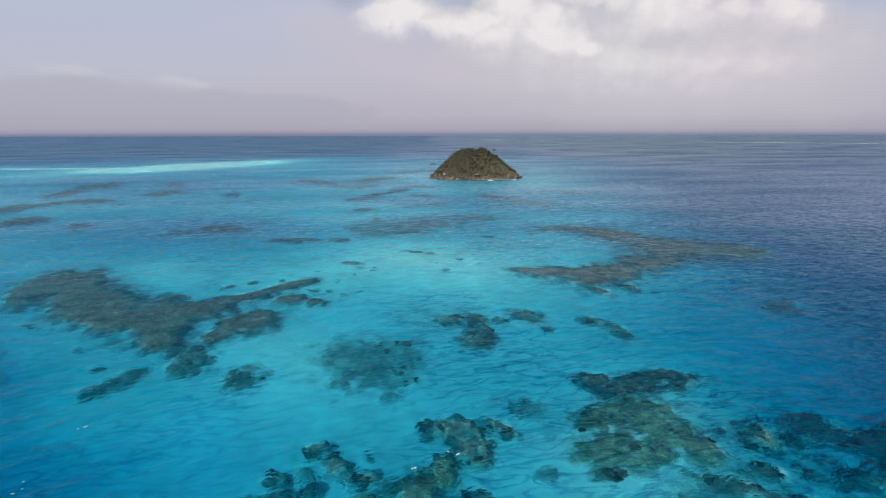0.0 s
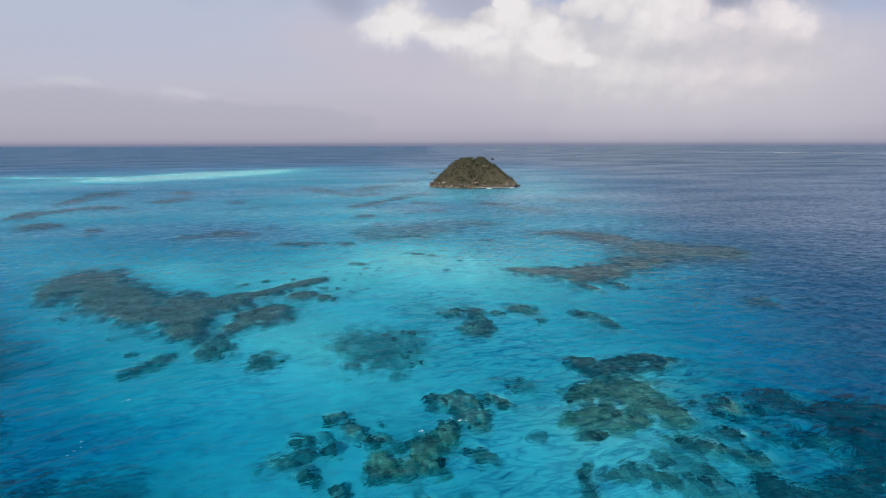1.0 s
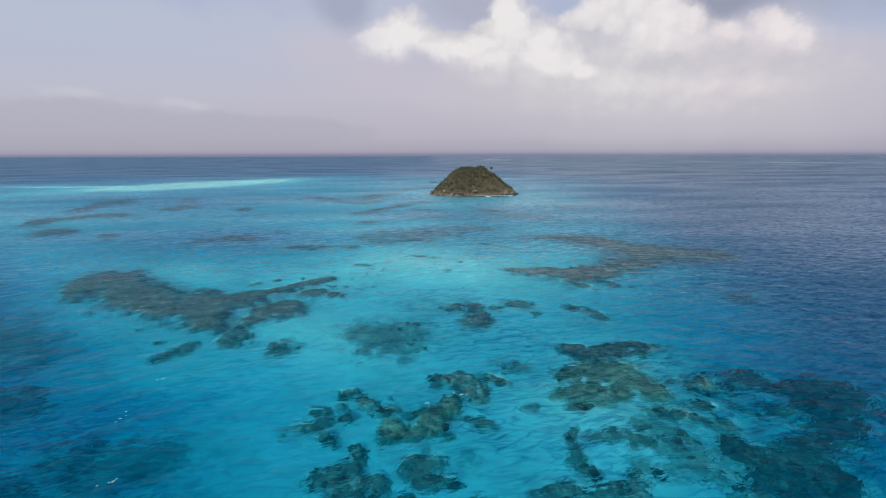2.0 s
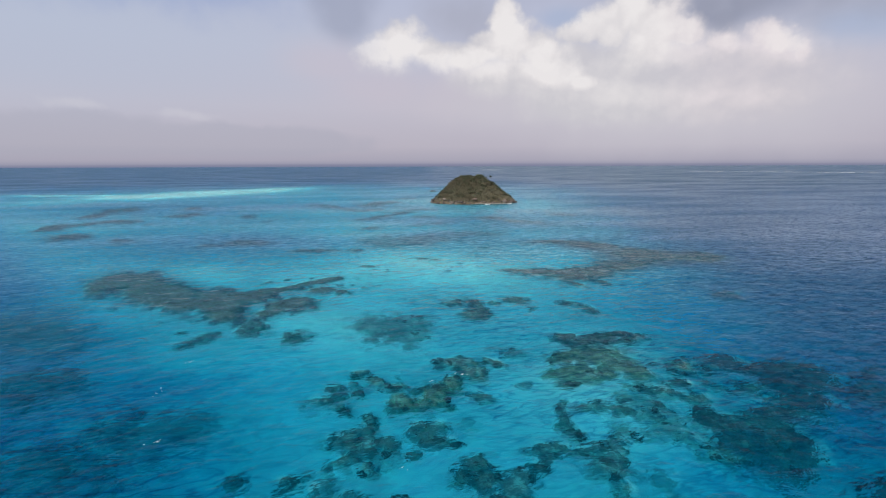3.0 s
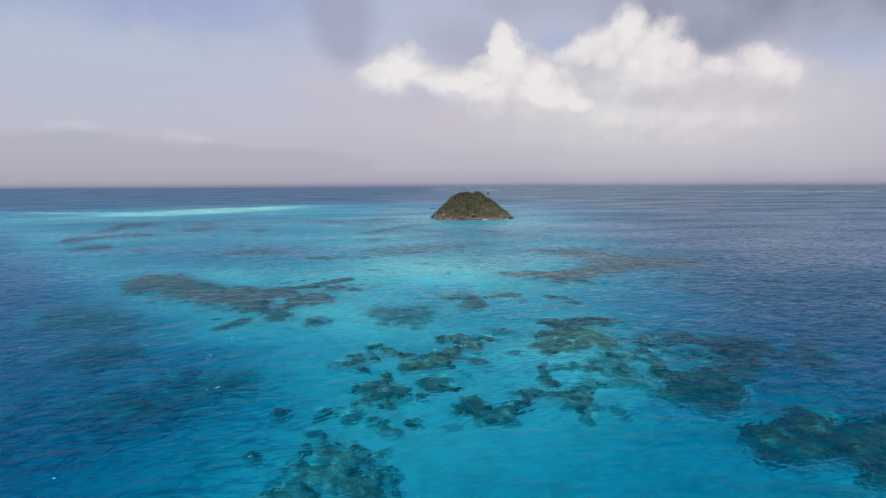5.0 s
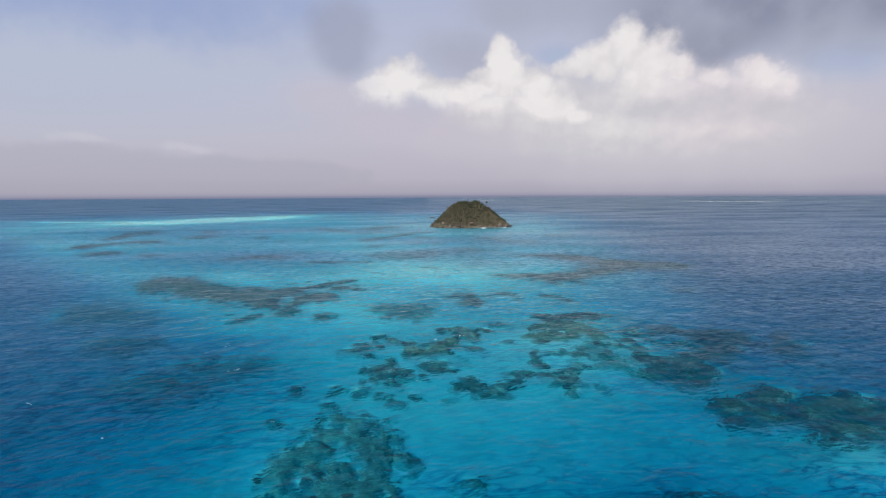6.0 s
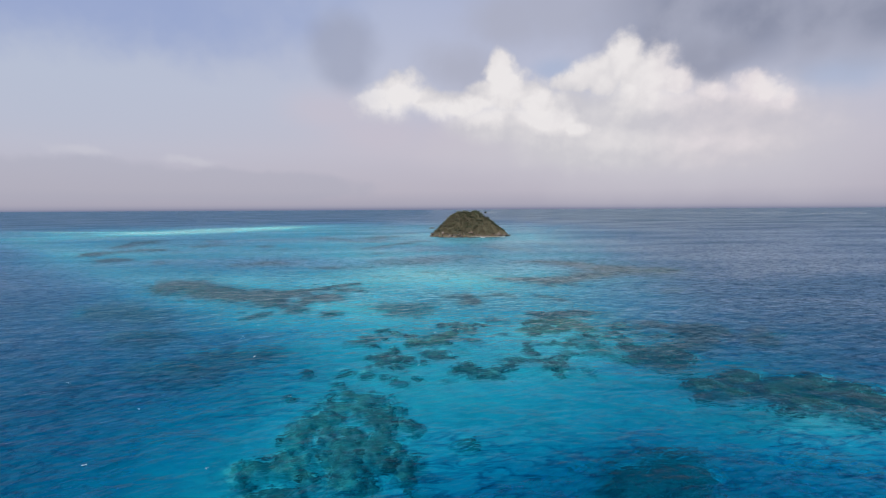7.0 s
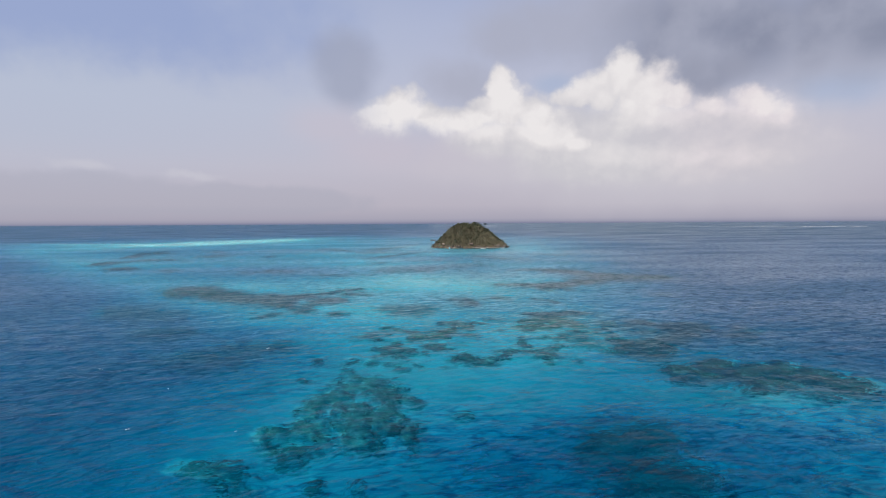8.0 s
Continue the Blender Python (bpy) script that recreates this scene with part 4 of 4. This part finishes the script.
def build_island():
    na_, rings = 128, 44
    verts, faces = [(ISLE_X, ISLE_Y, isle_height(ISLE_X, ISLE_Y)[0])], []
    for j in range(1, rings + 1):
        rho = 1.06 * (j / rings) ** 0.85
        for i in range(na_):
            a = 2 * math.pi * i / na_
            r = isle_radius(a) * rho
            x, y = ISLE_X + r * math.cos(a), ISLE_Y + r * math.sin(a)
            z = isle_height(x, y)[0] + 0.5 * noise.noise(Vector((x * 0.5, y * 0.5, 7.0)))
            verts.append((x, y, z))
    for i in range(na_):
        faces.append((0, 1 + i, 1 + (i + 1) % na_))
    for j in range(rings - 1):
        for i in range(na_):
            p, q = 1 + j * na_ + i, 1 + j * na_ + (i + 1) % na_
            faces.append((p, p + na_, q + na_, q))
    ob = mesh_object("island", verts, faces, SOIL)
    return tagged(ob, "steep dry grassy islet hill rising from the lagoon", "island", kind="structure")


build_island()


def leaf_cloud(bm, rng, centre, radius, count, size):
    """Many small bent leaves through a lumpy ball."""
    lumps = [(Vector((rng.uniform(-0.6, 0.6) * radius[0], rng.uniform(-0.6, 0.6) * radius[1], rng.uniform(-0.35, 0.5) * radius[2])), rng.uniform(0.4, 0.65)) for _ in range(7)]
    for _ in range(count):
        c, k = rng.choice(lumps)
        d = Vector((rng.gauss(0, 1), rng.gauss(0, 1), rng.gauss(0, 1))).normalized() * rng.uniform(0.6, 1.0) * k
        p = centre + c + Vector((d.x * radius[0], d.y * radius[1], d.z * radius[2]))
        m = Matrix.Translation(p) @ Euler((rng.uniform(-0.9, 0.9), rng.uniform(-0.9, 0.9), rng.uniform(0, 6.3))).to_matrix().to_4x4()
        s = size * rng.uniform(0.6, 1.3)
        vs = [bm.verts.new(m @ Vector(q)) for q in ((-s, 0, 0), (0, -s * 0.6, s * 0.25), (s, 0, 0), (0, s * 0.6, s * 0.25))]
        bm.faces.new((vs[0], vs[1], vs[2])), bm.faces.new((vs[0], vs[2], vs[3]))


def limb(bm, a, b, ra, rb, sides=6):
    a, b = Vector(a), Vector(b)
    q = (b - a).to_track_quat("Z", "Y")
    rings = []
    for p, r in ((a, ra), (b, rb)):
        rings.append([bm.verts.new(p + q @ Vector((r * math.cos(2 * math.pi * k / sides), r * math.sin(2 * math.pi * k / sides), 0))) for k in range(sides)])
    for k in range(sides):
        bm.faces.new((rings[0][k], rings[0][(k + 1) % sides], rings[1][(k + 1) % sides], rings[1][k]))
    bm.faces.new(rings[1])


def tree_kind(seed, height, radius, label, leaf):
    """A low wind-shaped tree: forked tapering trunk and a crown of leaf clumps."""
    rng = random.Random(seed)
    root = new("tree")
    bm = bmesh.new()
    top = Vector((rng.uniform(-0.3, 0.3), rng.uniform(-0.3, 0.3), height * 0.5))
    limb(bm, (0, 0, -0.6), top, 0.16, 0.10)
    for k in range(4):
        a = k * 1.6 + rng.uniform(0, 0.8)
        limb(bm, top, top + Vector((math.cos(a) * radius * 0.6, math.sin(a) * radius * 0.6, height * 0.3)), 0.08, 0.03, 5)
    part("trunk", bm, BARK, root)
    bm = bmesh.new()
    leaf_cloud(bm, rng, Vector((0, 0, height * 0.62)), (radius, radius, height * 0.5), 170, 0.34)
    part("crown", bm, leaf, root)
    return tagged(root, label, "tree", "trees on the islet")


TREES = [
    tree_kind(1, 3.4, 2.0, "low dense green tree on the islet slope", LEAF),
    tree_kind(2, 2.8, 1.8, "low dense green tree on the islet slope", LEAF),
    tree_kind(3, 4.0, 2.2, "taller dark green tree on the islet hill", LEAF),
    tree_kind(4, 2.2, 1.6, "dry olive-brown bush on the islet slope", DRY),
    tree_kind(5, 2.0, 1.5, "dry olive-brown bush on the islet slope", DRY),
]
rng = random.Random(7)
spots = []
while len(spots) < 300:
    x, y = ISLE_X + rng.uniform(-40, 48), ISLE_Y + rng.uniform(-23, 24)
    z, rho = isle_height(x, y)
    if rho > 0.9 or any((x - p) ** 2 + (y - q) ** 2 < 4.0 for p, q in spots):
        continue
    front = y < ISLE_Y - 4
    chance = 1.0 if rho < 0.45 else (0.10 if front and rho > 0.55 else 0.8)
    if rng.random() > chance:
        continue
    spots.append((x, y))
    dry = rng.random() < (0.15 if rho < 0.4 else 0.5)
    kind = rng.choice((3, 4)) if dry else rng.choice((0, 1, 2) if rho < 0.6 else (0, 1))
    m = pose(x, y, z - 0.1, 0, 0, rng.uniform(0, 360))
    if len([s for s in TREES if s.location.length < 0.1]) and TREES[kind].location.length < 0.1:
        TREES[kind].matrix_basis = m
    else:
        copy_thing(TREES[kind], m)

# scrub and dry grass between the trees
bm = bmesh.new()
for _ in range(60000):
    x, y = ISLE_X + rng.uniform(-40, 48), ISLE_Y + rng.uniform(-23, 24)
    z, rho = isle_height(x, y)
    bare = 0.62 if y < ISLE_Y - 3 else 0.95
    if rho > 0.98 - 0.16 * rng.random() ** 2 or (rho > bare and rng.random() < 0.42):
        continue
    s = rng.uniform(0.4, 1.1)
    for k in range(3):
        a = rng.uniform(0, 6.3)
        dx, dy = s * math.cos(a), s * math.sin(a)
        lean = rng.uniform(-0.3, 0.3)
        vs = [bm.verts.new(p) for p in ((x - dx, y - dy, z - 0.2), (x + dx, y + dy, z - 0.2), (x + dx * 0.7 + lean, y + dy * 0.7, z + s), (x - dx * 0.5 + lean, y - dy * 0.5, z + s * 1.2))]
        bm.faces.new(vs)
scrub = part("scrub", bm, DRY, None)
tagged(scrub, "dry olive scrub and grass covering the islet", "scrub", kind="stuff")


def palm_tree(x, y, height, seed):
    rng = random.Random(seed)
    root = new("palm_tree")
    root.location = (x, y, isle_height(x, y)[0] - 0.2)
    bm = bmesh.new()
    p = Vector((0, 0, -0.3))
    for k in range(6):
        q = Vector((0.04 * (k + 1) ** 1.5, 0, height * (k + 1) / 6))
        limb(bm, p, q, 0.2 - 0.015 * k, 0.185 - 0.015 * k, 8)
        p = q
    part("trunk", bm, BARK, root)
    for k in range(13):
        a = k * 2.4 + rng.uniform(-0.2, 0.2)
        up = rng.uniform(-0.1, 0.9)
        bm = bmesh.new()
        last = None
        for s in range(7):
            u = s / 6
            r = 2.3 * u
            z = up * r - 1.25 * u * u * 1.4
            c = p + Vector((math.cos(a) * r, math.sin(a) * r, z))
            wdt = 0.55 * math.sin(math.pi * min(1.0, 0.12 + 0.85 * u)) * (0.6 if s % 2 else 1.0)
            side = Vector((-math.sin(a), math.cos(a), -0.25)) * wdt
            side2 = Vector((math.sin(a), -math.cos(a), -0.25)) * wdt
            row = [bm.verts.new(c + side), bm.verts.new(c), bm.verts.new(c + side2)]
            if last:
                bm.faces.new((last[0], last[1], row[1], row[0])), bm.faces.new((last[1], last[2], row[2], row[1]))
            last = row
        part("frond", bm, PALM, root)
    return tagged(root, "lone tall palm standing out above the islet's ridge", "palm tree")


palm_tree(47.9, 460.0, 7.5, 5)


def rock_mesh(seed):
    bm = bmesh.new()
    bmesh.ops.create_icosphere(bm, subdivisions=2, radius=1.0)
    for v in bm.verts:
        v.co *= 1 + 0.5 * noise.noise(v.co * 1.3 + Vector((seed * 5.0, 0, 0))) + 0.2 * noise.noise(v.co * 3.5 + Vector((0, seed, 0)))
    me = bpy.data.meshes.new("boulder")
    bm.to_mesh(me)
    bm.free()
    me.materials.append(STONE)
    return me


ROCKS = [rock_mesh(k) for k in range(6)]
for k in range(190):
    a = 2 * math.pi * k / 190 + rng.uniform(-0.03, 0.03)
    r = isle_radius(a) * rng.uniform(0.9, 1.02)
    x, y = ISLE_X + r * math.cos(a), ISLE_Y + r * math.sin(a)
    s = rng.uniform(0.5, 1.2) * (1.0 + 0.7 * abs(math.cos(a)) ** 3)
    b = new("boulder", rng.choice(ROCKS))
    b.location = (x, y, max(0.1, isle_height(x, y)[0] - 0.3))
    b.rotation_euler = (rng.uniform(0, 6), rng.uniform(0, 6), rng.uniform(0, 6))
    b.scale = (s * rng.uniform(0.9, 1.6), s, s * rng.uniform(0.6, 0.9))
    tagged(b, "grey-brown boulder on the islet's rocky shore", "rock", "boulders along the shore")
outlier = new("rock_islet", ROCKS[2])
outlier.location, outlier.scale = (-10.5, 655.0, -0.4), (4.5, 2.5, 2.0)
tagged(outlier, "low dark rock awash behind the islet", "rock")


# ---- landing along the front of the islet ----
def landing():
    root = new("landing_stage")
    root.location = (47.4, 439.5, 0.0)
    for sign in (-0.75, 0.75):
        bm = bmesh.new()
        box(bm, 31.0, 0.14, 0.2, pose(0, sign, 0.95))
        part("beam", bm, PLANK, root)
    bm = bmesh.new()
    box(bm, 31.0, 0.1, 0.4, pose(0, -0.98, 0.82))
    part("fascia", bm, PLANK, root)
    bm = bmesh.new()
    box(bm, 0.27, 2.0, 0.07, pose(0, 0, 0))
    me = bpy.data.meshes.new("plank")
    bm.to_mesh(me)
    bm.free()
    me.materials.append(PLANK)
    for k in range(103):
        p = new("plank", me)
        p.parent, p.location = root, (-15.45 + 0.3 * k, rng.uniform(-0.04, 0.04), 1.09)
    for k in range(9):
        for sign in (-0.75, 0.75):
            bm = bmesh.new()
            limb(bm, (-14.8 + 3.7 * k, sign, -3.0), (-14.8 + 3.7 * k, sign, 0.9), 0.13, 0.12, 8)
            part("post", bm, BARK, root)
    return tagged(root, "pale weathered plank landing stage along the islet's shore", "jetty")


landing()


def hut(x, y):
    root = new("hut")
    root.location = (x, y, isle_height(x, y)[0])
    for px in (-1.5, 1.5):
        for py in (-1.2, 1.2):
            bm = bmesh.new()
            limb(bm, (px, py, -1.2), (px, py, 2.2), 0.08, 0.08, 6)
            part("post", bm, BARK, root)
    bm = bmesh.new()
    box(bm, 3.0, 0.08, 1.6, pose(0, 1.2, 1.1))
    part("back_wall", bm, WALLS, root)
    for sign in (-1, 1):
        bm = bmesh.new()
        box(bm, 3.8, 1.9, 0.08, pose(0, sign * 0.8, 2.5, -sign * 28))
        part("roof", bm, ROOF, root, "rusty red-brown roof slope")
    return tagged(root, "small open hut with a rusty roof by the landing", "hut")


hut(31.9, 441.3)


def stairway():
    root = new("stairway")
    root.location = (33.9, 443.0, 0.0)
    for k in range(4, 13):
        x, y = 33.9 - 0.12 * k, 443.0 + 0.62 * k
        bm = bmesh.new()
        box(bm, 0.8, 0.62, 0.3, pose(x - 33.9, y - 443.0, isle_height(x, y)[0] + 0.35))
        part("step", bm, PLANK, root)
    return tagged(root, "pale steps climbing from the landing through the scrub", "stairway")


stairway()


def boat(x, y, turn, length, label):
    root = new("boat")
    root.matrix_basis = pose(x, y, 0.0, 0, 0, turn)
    bm = bmesh.new()
    last = None
    for k in range(9):
        u = k / 8
        wide = 0.85 * (1 - max(0.0, u - 0.35) ** 2 / 0.46)
        sheer = 0.6 + 0.35 * u * u
        x_ = (u - 0.5) * length
        ring = [(x_, -wide, sheer), (x_, -wide * 0.85, 0.0), (x_, 0, -0.25 + 0.2 * u * u), (x_, wide * 0.85, 0.0), (x_, wide, sheer), (x_, wide * 0.9, sheer), (x_, wide * 0.7, 0.12), (x_, -wide * 0.7, 0.12), (x_, -wide * 0.9, sheer)]
        row = [bm.verts.new(p) for p in ring]
        if last:
            for i in range(9):
                bm.faces.new((last[i], last[(i + 1) % 9], row[(i + 1) % 9], row[i]))
        else:
            bm.faces.new(row)
        last = row
    bm.faces.new(last)
    part("hull", bm, HULL, root)
    for u in (-0.2, 0.15):
        bm = bmesh.new()
        box(bm, 0.3, 1.4, 0.05, pose(u * length, 0, 0.42))
        part("thwart", bm, PLANK, root)
    bm = bmesh.new()
    box(bm, 0.3, 0.35, 0.9, pose(-0.52 * length, 0, 0.45))
    part("outboard_motor", bm, STONE, root)
    return tagged(root, label, "boat", "boats at the landing")


boat(64.9, 441.0, 20, 5.0, "small white open boat moored at the landing's end")
boat(43.4, 434.0, 170, 4.5, "small white open boat off the landing")


# ---- foam ----
def foam_strip(name, x, y, length, width, turn, seed, height, label, group):
    """A torn streak of foam lying on the water."""
    rng = random.Random(seed)
    steps = max(6, int(length / max(0.25, length / 40)))
    verts, faces = [], []
    for k in range(steps + 1):
        u = k / steps
        half = width * 0.5 * (math.sin(math.pi * u) ** 0.5) * rng.uniform(0.3, 1.1) + 0.02
        off = width * 0.5 * rng.uniform(-0.5, 0.5)
        px = (u - 0.5) * length
        verts += [(px, off - half, 0.02), (px, off - half * 0.3, 0.02 + height), (px, off + half * 0.5, 0.02 + height * 0.6), (px, off + half, 0.02)]
    for k in range(steps):
        for i in (1,) if rng.random() < 0.3 else range(3):
            a = 4 * k + i
            faces.append((a, a + 4, a + 5, a + 1))
    ob = mesh_object(name, verts, faces, FOAM)
    ob.matrix_basis = pose(x, y, 0.12, 0, 0, turn)
    return tagged(ob, label, "foam", group)


CAPS = [(-52.1, 64.1, 1.0), (2.1, 57.5, 1.1), (-3.6, 54.7, 1.4), (-51.1, 50.4, 0.7), (-42.7, 35.3, 1.0), (-7.0, 28.9, 0.5), (-71.0, 20.4, 0.6),
        (-50.6, 8.3, 0.7), (-31.5, -9.9, 0.6), (-47.2, -8.8, 0.9), (-28.1, 12.8, 0.8)]
flecks = random.Random(23)
for k, (x, y, size) in enumerate(CAPS):
    for j in range(flecks.choice((1, 3, 4))):
        shrink = 1.0 if j == 0 else flecks.uniform(0.3, 0.6)
        dx, dy = (0, 0) if j == 0 else (flecks.gauss(0, 0.8), flecks.gauss(0, 0.8))
        foam_strip("whitecap", x + dx, y + dy, size * shrink * 0.6, size * shrink * 0.16, flecks.uniform(-5, 40), 50 + 7 * k + j, 0.05, "small white crest breaking on a wind ripple", "whitecaps")
foam_strip("breaker_line", 272, 2605, 92, 12, -4, 3, 1.2, "white line of surf on the outer reef", "surf on the outer reef")
for k in range(10):
    u = (k + 0.5) / 10
    foam_strip("breaker_line", 1005 + 510 * u, 1975 - 340 * u * (0.6 + 0.4 * u), 52 + 10 * (k % 3), 7 + 3 * (k % 2), -34, 60 + k, 0.7, "white line of surf on the outer reef", "surf on the outer reef")
